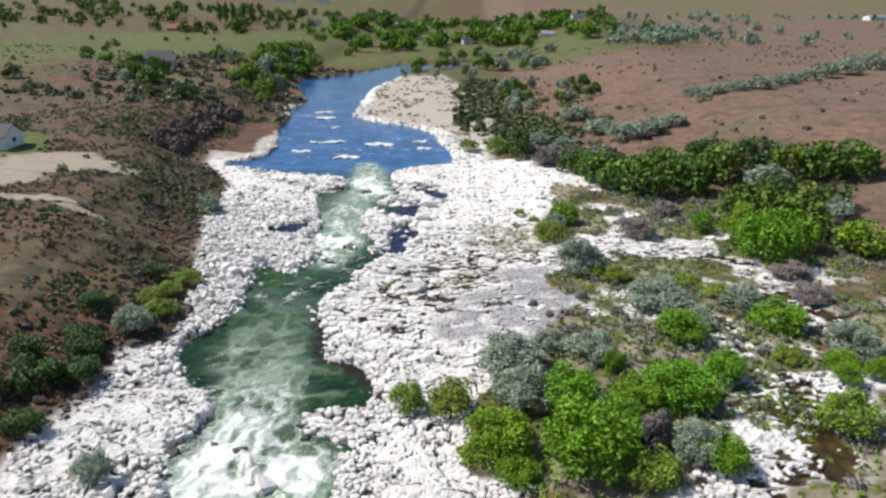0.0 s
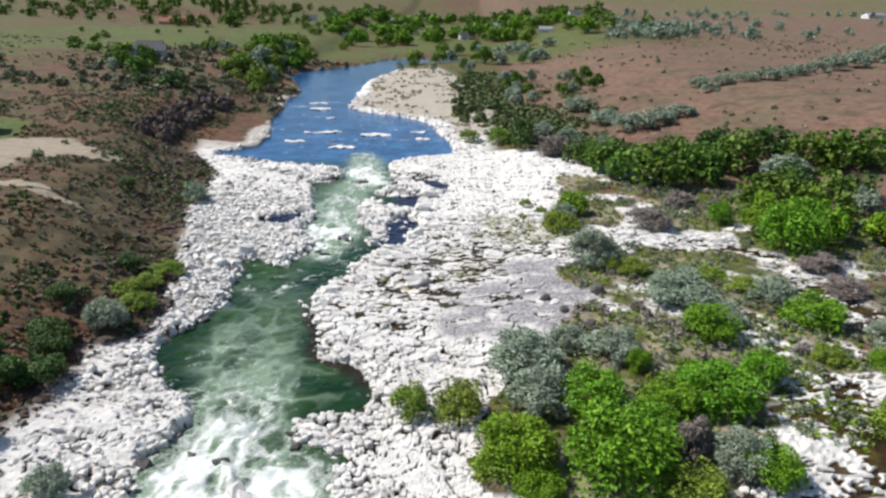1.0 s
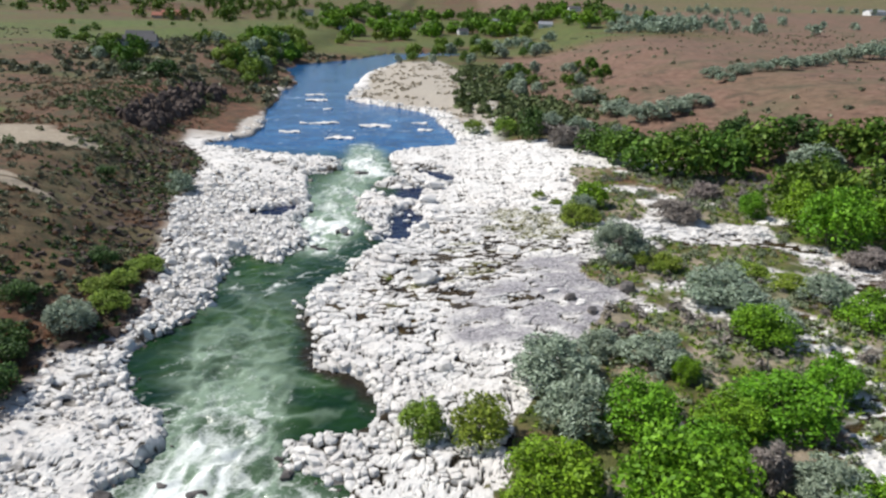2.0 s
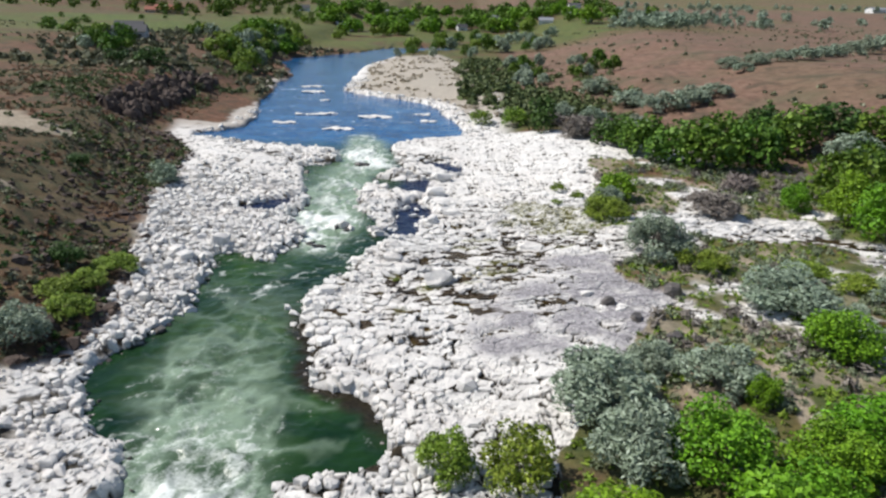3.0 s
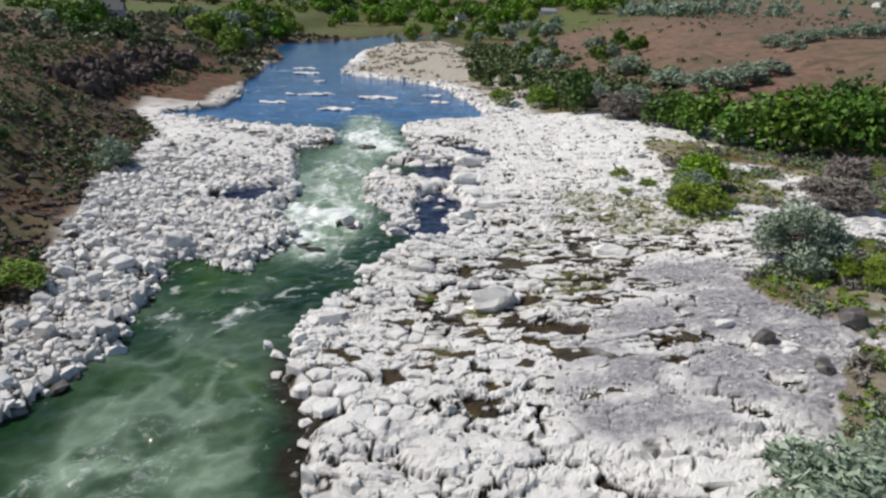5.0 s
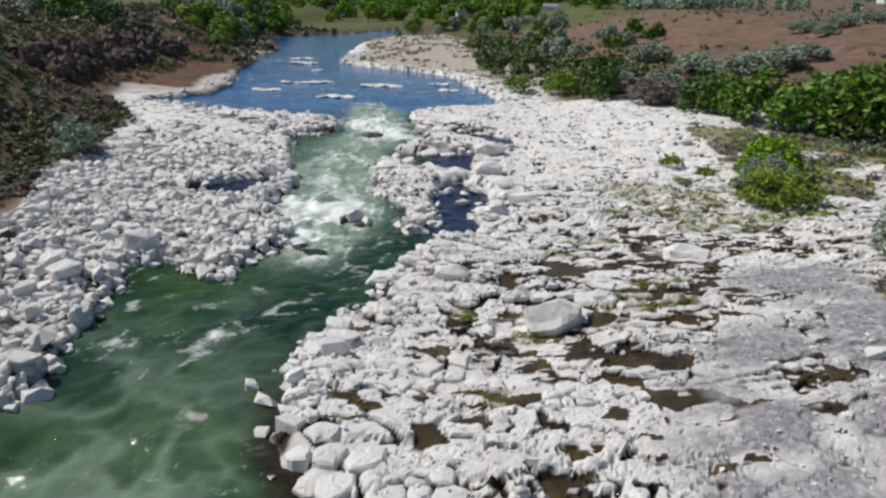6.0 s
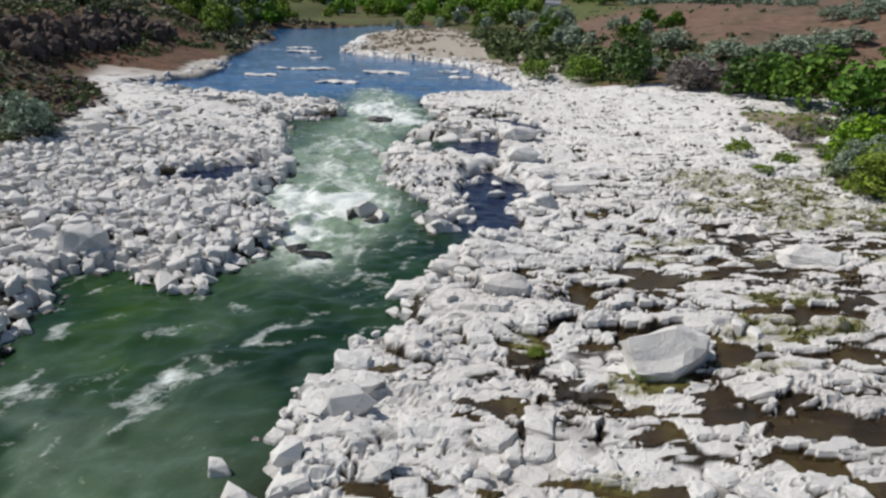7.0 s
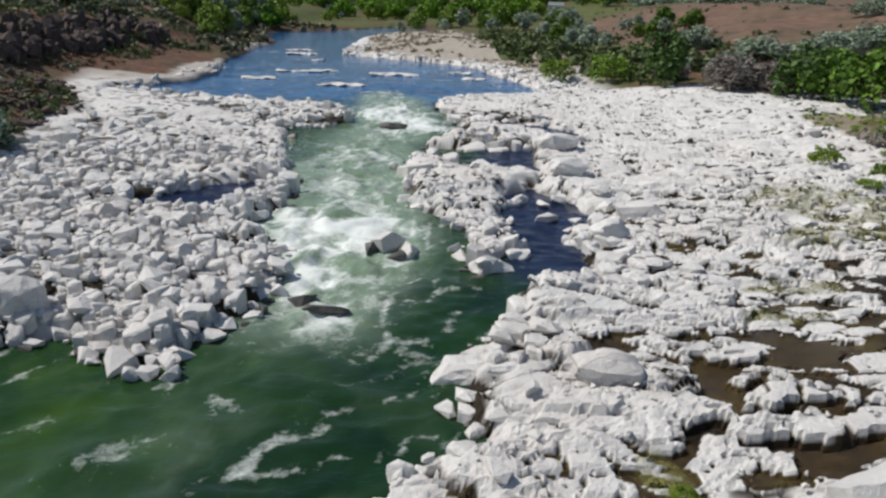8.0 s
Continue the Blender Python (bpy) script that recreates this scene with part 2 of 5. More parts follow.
    fade = ss(x, -92, -80) * (1 - ss(x, 70, 90)) * ss(y, -20, 5) * (1 - ss(y, 300, 330))
    rocky = fade * rock * (1 - 0.65 * sand) * land
    tilt1, tilt2 = hash01(np.floor(r1 * 1e5), np.floor(r1 * 77), 3) - 0.5, hash01(np.floor(r2 * 1e5), np.floor(r2 * 77), 3) - 0.5
    tone = np.where(g1 > 0.05, 0.55 * r1, 0.3) + 0.45 * hash01(np.floor(r2 * 9e4), np.floor(r2 * 313), 5)
    # where the rock has come apart in loose blocks; elsewhere it is one sheet with ledges and joints
    near_edge = np.exp(-np.maximum(d, 0) / 2.6)
    loose = np.where(left, np.maximum(ss(y + 16 * fbm(x / 5, y / 5, 3, 80), 80, 94) * (1 - ss(y + 16 * fbm(x / 6, y / 6, 3, 82), 138, 152)), 0.9 * ss(fbm(x / 4, y / 3.5, 3, 79) + 0.3 * near_edge, 0.15, 0.3)), ss(fbm(x / 7, y / 4.5, 3, 79) + np.where(y < 88, 0.5, 0.75) * near_edge - 0.35 * (y > 136) - 1.2 * dark * (1 - near_edge), 0.27, 0.39))
    paved = ((x > -66) & (x < 64) & (y > 44) & (y < 203)) * ss(d, 0.0, 0.6) * loose
    g3, r3, _, _ = cells(u / 0.74, v / 0.5, 67)
    bed = 0.9 * fbm(x / 11 + 3, y / 5.5, 3, 83) + 0.35 * fbm(x / 2.6, y / 1.5, 3, 84)
    stair = bed * 3.2
    ledge = 0.26 * (np.floor(stair) + ss(stair - np.floor(stair), 0.52, 0.97))
    crag = 1 - np.abs(fbm(x / 0.9, y / 0.7, 3, 85)) * 1.6
    some1, some2, some3 = ss(fbm(x / 3.1, y / 2.3, 2, 86), -0.45, 0.15), ss(fbm(x / 3.2, y / 2.2, 2, 87), -0.15, 0.3), ss(fbm(x / 2.6, y / 2.0, 2, 88), 0.0, 0.35)
    sheet = (ledge + 0.34 * (r1 - 0.5) + 0.5 * (r1 - 0.5) * ox1 + 0.4 * tilt1 * oy1 + (0.3 + 0.7 * some2) * (0.26 * (r2 - 0.5) + 0.25 * tilt2 * ox2) + (0.07 + 0.12 * some3) * (r3 - 0.5) + 0.03 * crag
             - 0.42 * some1 * (1 - ss(g1, 0.01, 0.075)) - 0.24 * some2 * (1 - ss(g2, 0.01, 0.11)) - 0.14 * some3 * (1 - ss(g3, 0.02, 0.16)))
    open_rock = (1 - 0.6 * ss(y, 150, 200)) * np.where(left, 0.8, 1.0)
    sheet = sheet * (1 - 0.45 * dark)
    h = h + rocky * ((1 - paved) * open_rock * sheet + paved * (0.6 * sheet - 0.18))
    # shallow brown water stands in the hollows of the sheet
    brim = 0.36 * dark - 0.29 - 0.22 * sheet - 0.62 * (r2 - 0.5) - 0.28 * (r3 - 0.5) + 0.30 * dark * (1 - ss(g2, 0.02, 0.17)) + np.where(x > 24, 0.30 * dark, 0)
    pool = np.where((d > 1.2) & (dark > 0.06), ss(brim, -0.02, 0.05), 0) * rocky * (1 - paved)
    h = h - rocky * pool * np.clip(open_rock * sheet + 0.25, -0.4, 0.8) - 0.10 * dark * rock
    h = h + fade * 0.35 * fbm(x / 2.5, y / 2.5, 4, 81) * (1 - rock) * land
    # the river's bed
    h = np.where(d < 0.6, h - 3.4 * ss(-d, -0.5, 1.4), h)
    # dirt of the joints, plus shade painted on ledge steps and under loose blocks
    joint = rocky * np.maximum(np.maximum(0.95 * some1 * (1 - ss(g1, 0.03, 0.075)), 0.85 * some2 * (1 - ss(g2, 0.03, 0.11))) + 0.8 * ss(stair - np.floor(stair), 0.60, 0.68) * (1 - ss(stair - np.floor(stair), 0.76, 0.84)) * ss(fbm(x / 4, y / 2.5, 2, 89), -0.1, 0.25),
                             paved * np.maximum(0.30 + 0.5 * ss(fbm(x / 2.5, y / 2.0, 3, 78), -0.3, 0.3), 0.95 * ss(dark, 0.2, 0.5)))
    return h, dict(rock=rock, joint=joint, moss=moss * (1 - 0.3 * rock * (1 - joint)), sand=sand, grass=np.maximum(np.maximum(np.maximum(np.maximum(turf * 0.9, lawn), 0.65 * (1 - rock) * ~left * (1 - ss(y, 450, 650)) * (1 - ss(east, -8, 6)) * ss(fbm(x / 5, y / 5, 4, 35), -0.6, 0.1)), np.maximum(fields * 0.95, np.maximum(0.8 * ss(y, 450, 540) * (1 - ss(y, 950, 1100)) * ss(240 - np.abs(x + 30), 0, 90) * ss(fbm(x / 30, y / 30, 3, 53), -0.5, 0.1), 0.5 * ss(y, 850, 1150) * ss(fbm(x / 160, y / 160, 4, 54), -0.5, 0.2)))), 0.75 * ss(fbm(x / 40, y / 40, 4, 50), -0.35, 0.15) * ss(fbm(x / 9, y / 9, 4, 37), -0.35, 0.3) * ss(west, 20, 60) * ss(y, 150, 260) * (1 - ss(y, 1000, 1300))),
                   hill=ss(east, -4, 12) * (y > 20) * (1 - ss(y + 0.25 * x, 470, 560) * (1 - ss(x - 0.12 * y, 60, 160)) * (1 - ss(y, 1150, 1400))), track=track, wet=ss(-d, -0.7, 0.1) * (d > -2), dark=pool, d=d, left=left, west=west, east=east, tone=tone * rock, cover=paved * rocky, pools=dark)


def height(x, y):
    return terrain(np.atleast_1d(x), np.atleast_1d(y))[0]


# ---- materials ----
def material(name):
    m = bpy.data.materials.new(name)
    m.use_nodes = True
    return m, m.node_tree, m.node_tree.nodes["Principled BSDF"]


class Net:
    """Shortcuts for node trees."""
    def __init__(self, tree):
        self.t = tree
        self.place = tree.nodes.new("ShaderNodeNewGeometry").outputs["Position"]

    def link(self, a, b):
        self.t.links.new(a, b)

    def put(self, socket, value):
        if isinstance(value, bpy.types.NodeSocket):
            self.link(value, socket)
        else:
            socket.default_value = value

    def noise(self, scale, detail=5, rough=0.6, vec=None, warp=0.0):
        n = self.t.nodes.new("ShaderNodeTexNoise")
        self.link(vec or self.place, n.inputs["Vector"])
        n.inputs["Scale"].default_value, n.inputs["Detail"].default_value, n.inputs["Roughness"].default_value = scale, detail, rough
        n.inputs["Distortion"].default_value = warp
        return n.outputs["Fac"]

    def ramp(self, fac, stops):
        n = self.t.nodes.new("ShaderNodeValToRGB")
        el = n.color_ramp.elements
        while len(el) < len(stops):
            el.new(0.5)
        for e, (p, c) in zip(el, stops):
            e.position, e.color = p, (*c, 1) if len(c) == 3 else c
        self.link(fac, n.inputs[0])
        return n.outputs[0]

    def grey(self, fac, a, b, lo=0.0, hi=1.0):
        n = self.t.nodes.new("ShaderNodeMapRange")
        self.put(n.inputs["Value"], fac)
        for k, v in zip(("From Min", "From Max", "To Min", "To Max"), (a, b, lo, hi)):
            n.inputs[k].default_value = v
        return n.outputs[0]

    def mix(self, fac, a, b, how="MIX"):
        n = self.t.nodes.new("ShaderNodeMix")
        n.data_type, n.blend_type = "RGBA", how
        self.put(n.inputs[0], fac)
        for s, v in ((n.inputs[6], a), (n.inputs[7], b)):
            self.put(s, (*v, 1) if isinstance(v, tuple) and len(v) == 3 else v)
        return n.outputs[2]

    def sum(self, a, b, how="ADD"):
        n = self.t.nodes.new("ShaderNodeMath")
        n.operation = how
        self.put(n.inputs[0], a), self.put(n.inputs[1], b)
        return n.outputs[0]

    def attr(self, name):
        n = self.t.nodes.new("ShaderNodeAttribute")
        n.attribute_name = name
        s = self.t.nodes.new("ShaderNodeSeparateColor")
        self.link(n.outputs["Color"], s.inputs[0])
        return s.outputs

    def bump(self, height_socket, strength, distance, bsdf):
        n = self.t.nodes.new("ShaderNodeBump")
        n.inputs["Strength"].default_value, n.inputs["Distance"].default_value = strength, distance
        self.link(height_socket, n.inputs["Height"])
        self.link(n.outputs[0], bsdf.inputs["Normal"])


def rock_colour(net):
    """Pale, sun-bleached river rock with grey and rusty stains."""
    big, mid, fine = net.noise(0.12, 4), net.noise(0.9, 6, 0.65), net.noise(6, 6, 0.7)
    c = net.ramp(mid, [(0.26, (0.46, 0.44, 0.42)), (0.38, (0.68, 0.66, 0.63)), (0.56, (0.75, 0.732, 0.692)), (0.8, (0.785, 0.772, 0.735))])
    c = net.mix(net.grey(big, 0.45, 0.7), c, net.mix(0.22, c, (0.50, 0.42, 0.36)))
    return net.mix(net.grey(fine, 0.46, 0.30, 0.0, 0.45), c, (0.30, 0.28, 0.27))


def make_ground():
    m, t, b = material("ground")
    net = Net(t)
    a, c, e = net.attr("zone_a"), net.attr("zone_b"), net.attr("zone_c")
    n1, n2, n3, n4 = net.noise(0.05, 5), net.noise(0.35, 6, 0.65), net.noise(2.2, 6, 0.7), net.noise(11, 4, 0.7)
    soil = net.ramp(n2, [(0.3, (0.045, 0.047, 0.020)), (0.40, (0.082, 0.050, 0.028)), (0.52, (0.148, 0.070, 0.040)), (0.70, (0.200, 0.108, 0.066))])
    soil = net.mix(net.grey(n1, 0.52, 0.68, 0, 0.45), soil, net.ramp(n3, [(0.3, (0.045, 0.060, 0.022)), (0.7, (0.13, 0.135, 0.05))]))
    soil = net.mix(net.grey(n3, 0.50, 0.36, 0, 0.75), soil, (0.030, 0.028, 0.018))
    hill = net.ramp(n2, [(0.3, (0.092, 0.058, 0.040)), (0.5, (0.170, 0.100, 0.069)), (0.7, (0.23, 0.145, 0.104))])
    hill = net.mix(net.grey(n1, 0.48, 0.64, 0, 0.5), hill, net.ramp(n3, [(0.3, (0.065, 0.068, 0.036)), (0.7, (0.13, 0.115, 0.066))]))
    col = net.mix(c[2], soil, hill)
    mott = net.noise(0.022, 9, 0.68)
    spots = net.noise(0.11, 8, 0.7)
    col = net.mix(net.sum(net.grey(mott, 0.49, 0.58, 0, 0.5), net.grey(c[2], 0, 1, 1, 0.4), "MULTIPLY"), col, net.ramp(spots, [(0.35, (0.045, 0.058, 0.026)), (0.65, (0.118, 0.126, 0.058))]))
    col = net.mix(net.grey(spots, 0.47, 0.36, 0, 0.6), col, (0.040, 0.046, 0.026))
    grass = net.ramp(n2, [(0.3, (0.048, 0.082, 0.017)), (0.55, (0.092, 0.138, 0.025)), (0.75, (0.140, 0.160, 0.040))])
    grass = net.mix(net.grey(spots, 0.52, 0.38, 0, 0.6), grass, (0.050, 0.070, 0.022))
    col = net.mix(net.sum(c[1], net.grey(n3, 0.3, 0.6, 0.6, 1), "MULTIPLY"), col, grass)
    col = net.mix(e[0], col, net.mix(net.grey(n3, 0.4, 0.62), net.ramp(n2, [(0.3, (0.27, 0.22, 0.165)), (0.7, (0.46, 0.39, 0.30))]), (0.26, 0.22, 0.16)))
    rock = rock_colour(net)
    rock = net.mix(net.grey(net.attr("zone_d")[0], 0.45, 0.95, 0.0, 0.28), rock, net.mix(n2, (0.36, 0.345, 0.35), (0.56, 0.52, 0.48)))
    rock = net.mix(c[0], rock, net.ramp(n3, [(0.3, (0.17, 0.16, 0.165)), (0.5, (0.30, 0.285, 0.295)), (0.7, (0.56, 0.54, 0.54))]))
    # one dark colour for joint dirt and the painted shade of ledges and gaps
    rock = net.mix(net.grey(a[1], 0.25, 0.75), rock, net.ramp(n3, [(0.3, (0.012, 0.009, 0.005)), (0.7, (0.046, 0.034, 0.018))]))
    rock = net.mix(net.grey(e[2], 0.35, 0.6), rock, net.ramp(n2, [(0.35, (0.014, 0.009, 0.004)), (0.5, (0.044, 0.026, 0.007)), (0.68, (0.092, 0.066, 0.013))]))
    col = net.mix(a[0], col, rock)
    col = net.mix(net.sum(a[2], net.grey(n3, 0.35, 0.55), "MULTIPLY"), col, net.ramp(n4, [(0.3, (0.10, 0.105, 0.022)), (0.7, (0.25, 0.235, 0.07))]))
    col = net.mix(net.sum(e[1], 0.85, "MULTIPLY"), col, net.ramp(n3, [(0.3, (0.020, 0.017, 0.012)), (0.7, (0.075, 0.058, 0.036))]))
    col = net.mix(net.grey(n4, 0.3, 0.7, 0.0, 0.3), col, (0.9, 0.9, 0.9), "MULTIPLY")
    net.link(col, b.inputs["Base Color"])
    net.link(net.grey(net.sum(e[1], e[2], "MAXIMUM"), 0, 1, 0.92, 0.22), b.inputs["Roughness"])
    b.inputs["Specular IOR Level"].default_value = 0.3
    net.bump(net.sum(net.noise(1.6, 8, 0.7), net.noise(7, 5, 0.7)), 0.7, 0.18, b)
    return m


def make_rock(name="pale_rock", dark=False):
    m, t, b = material(name)
    net = Net(t)
    info = t.nodes.new("ShaderNodeObjectInfo")
    isl = t.nodes.new("ShaderNodeNewGeometry")
    rnd = net.sum(info.outputs["Random"], isl.outputs["Random Per Island"])
    if dark:
        c = net.ramp(net.noise(1.1, 6, 0.65), [(0.3, (0.045, 0.034, 0.030)), (0.55, (0.095, 0.07, 0.058)), (0.75, (0.17, 0.125, 0.10))])
    else:
        c = rock_colour(net)
        c = net.mix(net.grey(net.sum(rnd, 1.0, "MODULO"), 0.5, 1, 0.0, 0.3), c, net.mix(net.noise(0.7, 3), (0.32, 0.31, 0.32), (0.56, 0.52, 0.48)))
    net.link(c, b.inputs["Base Color"])
    b.inputs["Roughness"].default_value = 0.88
    b.inputs["Specular IOR Level"].default_value = 0.3
    net.bump(net.sum(net.noise(2.2, 8, 0.7), net.noise(9, 5, 0.7)), 0.75, 0.12, b)
    return m


def make_water():
    m, t, b = material("river_water")
    net = Net(t)
    a = net.attr("flow")
    fine = net.noise(2.6, 6, 0.7, warp=0.6)
    # green water below; the upper reach's blue is reflected sky put into the colour
    body_sky = net.mix(a[2], net.ramp(net.noise(0.12, 4), [(0.35, (0.004, 0.020, 0.009)), (0.58, (0.014, 0.044, 0.011)), (0.72, (0.034, 0.076, 0.013))]), net.ramp(net.noise(0.10, 7, 0.7), [(0.36, (0.006, 0.042, 0.125)), (0.5, (0.012, 0.078, 0.21)), (0.66, (0.035, 0.135, 0.29))]))
    body_sky = net.mix(net.sum(a[1], net.grey(fine, 0.2, 0.75, 0.7, 1.0), "MULTIPLY"), body_sky, (0.21, 0.285, 0.205))
    foam = net.grey(net.sum(a[0], net.grey(fine, 0.3, 0.7, -0.22, 0.22)), 0.22, 0.95)
    col = net.mix(foam, body_sky, (0.70, 0.735, 0.70))
    sh = net.attr("shore")
    col = net.mix(sh[0], col, net.ramp(fine, [(0.3, (0.010, 0.009, 0.006)), (0.7, (0.032, 0.026, 0.016))]))
    # navy of the side pools: the sky's reflection painted as base colour
    col = net.mix(sh[1], col, net.ramp(net.noise(0.3, 3), [(0.35, (0.008, 0.013, 0.036)), (0.65, (0.014, 0.024, 0.062))]))
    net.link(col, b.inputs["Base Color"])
    net.link(net.grey(foam, 0, 1, 0.07, 0.7), b.inputs["Roughness"])
    b.inputs["IOR"].default_value = 1.33
    b.inputs["Specular IOR Level"].default_value = 0.22
    stretch = t.nodes.new("ShaderNodeMapping")
    stretch.inputs["Scale"].default_value = (0.7, 1.5, 1)
    net.link(net.place, stretch.inputs[0])
    w = net.sum(net.noise(0.9, 5, 0.6, stretch.outputs[0], 0.5), net.sum(net.noise(3.5, 4, 0.6, stretch.outputs[0], 0.3), 0.4, "MULTIPLY"))
    net.bump(w, 0.4, 0.14, b)
    return m


def make_leaf(name, dark, mid, light):
    m, t, b = material(name)
    net = Net(t)
    isl, info = t.nodes.new("ShaderNodeNewGeometry"), t.nodes.new("ShaderNodeObjectInfo")
    c = net.ramp(isl.outputs["Random Per Island"], [(0.0, dark), (0.5, mid), (1.0, light)])
    hsv = t.nodes.new("ShaderNodeHueSaturation")
    net.link(c, hsv.inputs["Color"])
    net.link(net.grey(info.outputs["Random"], 0, 1, 0.485, 0.515), hsv.inputs["Hue"])
    net.link(net.grey(net.noise(0.35, 3), 0.3, 0.7, 0.75, 1.2), hsv.inputs["Value"])
    net.link(hsv.outputs[0], b.inputs["Base Color"])
    b.inputs["Roughness"].default_value = 0.6
    b.inputs["Specular IOR Level"].default_value = 0.25
    tr = t.nodes.new("ShaderNodeBsdfTranslucent")
    net.link(hsv.outputs[0], tr.inputs[0])
    mx = t.nodes.new("ShaderNodeMixShader")
    mx.inputs[0].default_value = 0.12
    net.link(b.outputs[0], mx.inputs[1]), net.link(tr.outputs[0], mx.inputs[2])
    net.link(mx.outputs[0], t.nodes["Material Output"].inputs[0])
    return m


def make_plain(name, a, b_, scale=3.0, rough=0.8, bump=0.3, metal=0.0):
    m, t, b = material(name)
    net = Net(t)
    n = net.noise(scale, 6, 0.65)
    net.link(net.ramp(n, [(0.3, a), (0.7, b_)]), b.inputs["Base Color"])
    b.inputs["Roughness"].default_value, b.inputs["Metallic"].default_value = rough, metal
    if bump:
        net.bump(n, bump, 0.05, b)
    return m


GROUND, ROCK, BASALT, WATER = make_ground(), make_rock(), make_rock("dark_basalt", True), make_water()
# dark tone for wet stones and grey boulders; also paints shade along the waterline
DARK_ROCK = make_plain("dark_rock", (0.020, 0.017, 0.014), (0.17, 0.15, 0.135), 1.6, 0.4, 0.8)
LEAF = {
    "green": make_leaf("leaf_green", (0.062, 0.135, 0.007), (0.128, 0.270, 0.011), (0.200, 0.370, 0.020)),
    "yellow": make_leaf("leaf_yellow_green", (0.074, 0.126, 0.012), (0.162, 0.246, 0.024), (0.264, 0.348, 0.048)),
    "silver": make_leaf("leaf_silver", (0.13, 0.175, 0.115), (0.25, 0.31, 0.22), (0.36, 0.43, 0.33)),
    "deep": make_leaf("leaf_deep_green", (0.018, 0.044, 0.009), (0.044, 0.096, 0.017), (0.090, 0.165, 0.032)),
    "dull": make_leaf("leaf_dull_green", (0.034, 0.080, 0.008), (0.086, 0.172, 0.016), (0.150, 0.250, 0.032)),
    "grey": make_leaf("leaf_grey_green", (0.095, 0.118, 0.062), (0.19, 0.222, 0.125), (0.30, 0.335, 0.21)),
    "sage": make_leaf("leaf_sage", (0.062, 0.070, 0.034), (0.132, 0.142, 0.078), (0.235, 0.245, 0.155)),
    "rust": make_leaf("leaf_rust", (0.090, 0.044, 0.022), (0.19, 0.098, 0.050), (0.29, 0.175, 0.095)),
    "olive": make_leaf("leaf_olive", (0.095, 0.095, 0.024), (0.16, 0.16, 0.042), (0.24, 0.235, 0.075)),
    "scrub": make_leaf("leaf_scrub", (0.048, 0.070, 0.021), (0.098, 0.132, 0.045), (0.165, 0.205, 0.080)),
    "straw": make_leaf("dry_straw", (0.26, 0.22, 0.15), (0.38, 0.33, 0.24), (0.48, 0.43, 0.33)),
    "twig": make_leaf("dry_twigs", (0.12, 0.10, 0.088), (0.22, 0.19, 0.168), (0.33, 0.29, 0.26)),
}
BARK = make_plain("bark", (0.055, 0.042, 0.032), (0.16, 0.13, 0.10), 6, 0.9, 0.6)


# ---- building helpers ----
def mesh_from(name, verts, faces, mat, smooth=False):
    me = bpy.data.meshes.new(name)
    verts = np.asarray(verts, np.float32).reshape(-1, 3)
    faces = np.asarray(faces, np.int32)
    me.vertices.add(len(verts))
    me.vertices.foreach_set("co", verts.ravel())
    me.loops.add(faces.size)
    me.loops.foreach_set("vertex_index", faces.ravel())
    me.polygons.add(len(faces))
    me.polygons.foreach_set("loop_start", np.arange(len(faces), dtype=np.int32) * faces.shape[1])
    me.polygons.foreach_set("use_smooth", np.full(len(faces), smooth))
    me.update(calc_edges=True)
    me.materials.append(mat)
    return me


def colour_layer(me, name, r, g, b):
    layer = me.color_attributes.new(name, "FLOAT_COLOR", "POINT")
    layer.data.foreach_set("color", np.stack([r, g, b, np.ones(len(r))], 1).astype(np.float32).ravel())


def part(name, bm, mat, parent, label=""):
    """One mesh object under a thing or a part."""
    me = bpy.data.meshes.new(name)
    bm.to_mesh(me)
    bm.free()
    me.materials.append(mat)
    ob = new(name, me)
    ob.parent = parent
    return tagged(ob, label)


def grid_faces(nx, ny):
    i = np.arange(nx * ny).reshape(ny, nx)
    return np.stack([i[:-1, :-1], i[:-1, 1:], i[1:, 1:], i[1:, :-1]], -1).reshape(-1, 4)


def steps(*runs):
    """Breaks of a grid: (start, end, step, growth)."""
    out = []
    for a, b, s, g in runs:
        p, run = 0.0, []
        while p < abs(b - a) - 1e-6:
            run.append(p)
            p += s
            s *= g
        k = abs(b - a) / max(p, 1e-6)
        sign = 1 if b > a else -1
        out += [a + sign * q * k for q in run] if b > a else []
        if b < a:
            out += sorted(a - q * k for q in run + [p])
    return np.array(sorted(set(np.round(out, 4))))


# ---- ground: one sheet to the horizon ----
gx = steps((-66, -2600, 0.5, 1.1), (-66, -50, 0.5, 1.0), (-50, -36, 0.24, 1.0), (-36, 12, 0.15, 1.0), (12, 24, 0.28, 1.0), (24, 62, 0.45, 1.0), (62, 2600, 0.6, 1.1))
gy = steps((6, -450, 0.8, 1.16), (6, 50, 0.6, 1.0), (50, 68, 0.32, 1.0), (68, 94, 0.2, 1.0), (94, 132, 0.14, 1.0), (132, 150, 0.21, 1.0), (150, 205, 0.38, 1.0), (205, 4200, 0.7, 1.038))
GX, GY = np.meshgrid(gx, gy)
gz, zone = terrain(GX.ravel(), GY.ravel())
me = mesh_from("ground", np.stack([GX.ravel(), GY.ravel(), gz], 1), grid_faces(len(gx), len(gy)), GROUND, True)
quad_rock = (zone["rock"] * (zone["d"] > -0.5))[grid_faces(len(gx), len(gy))[:, 0]]
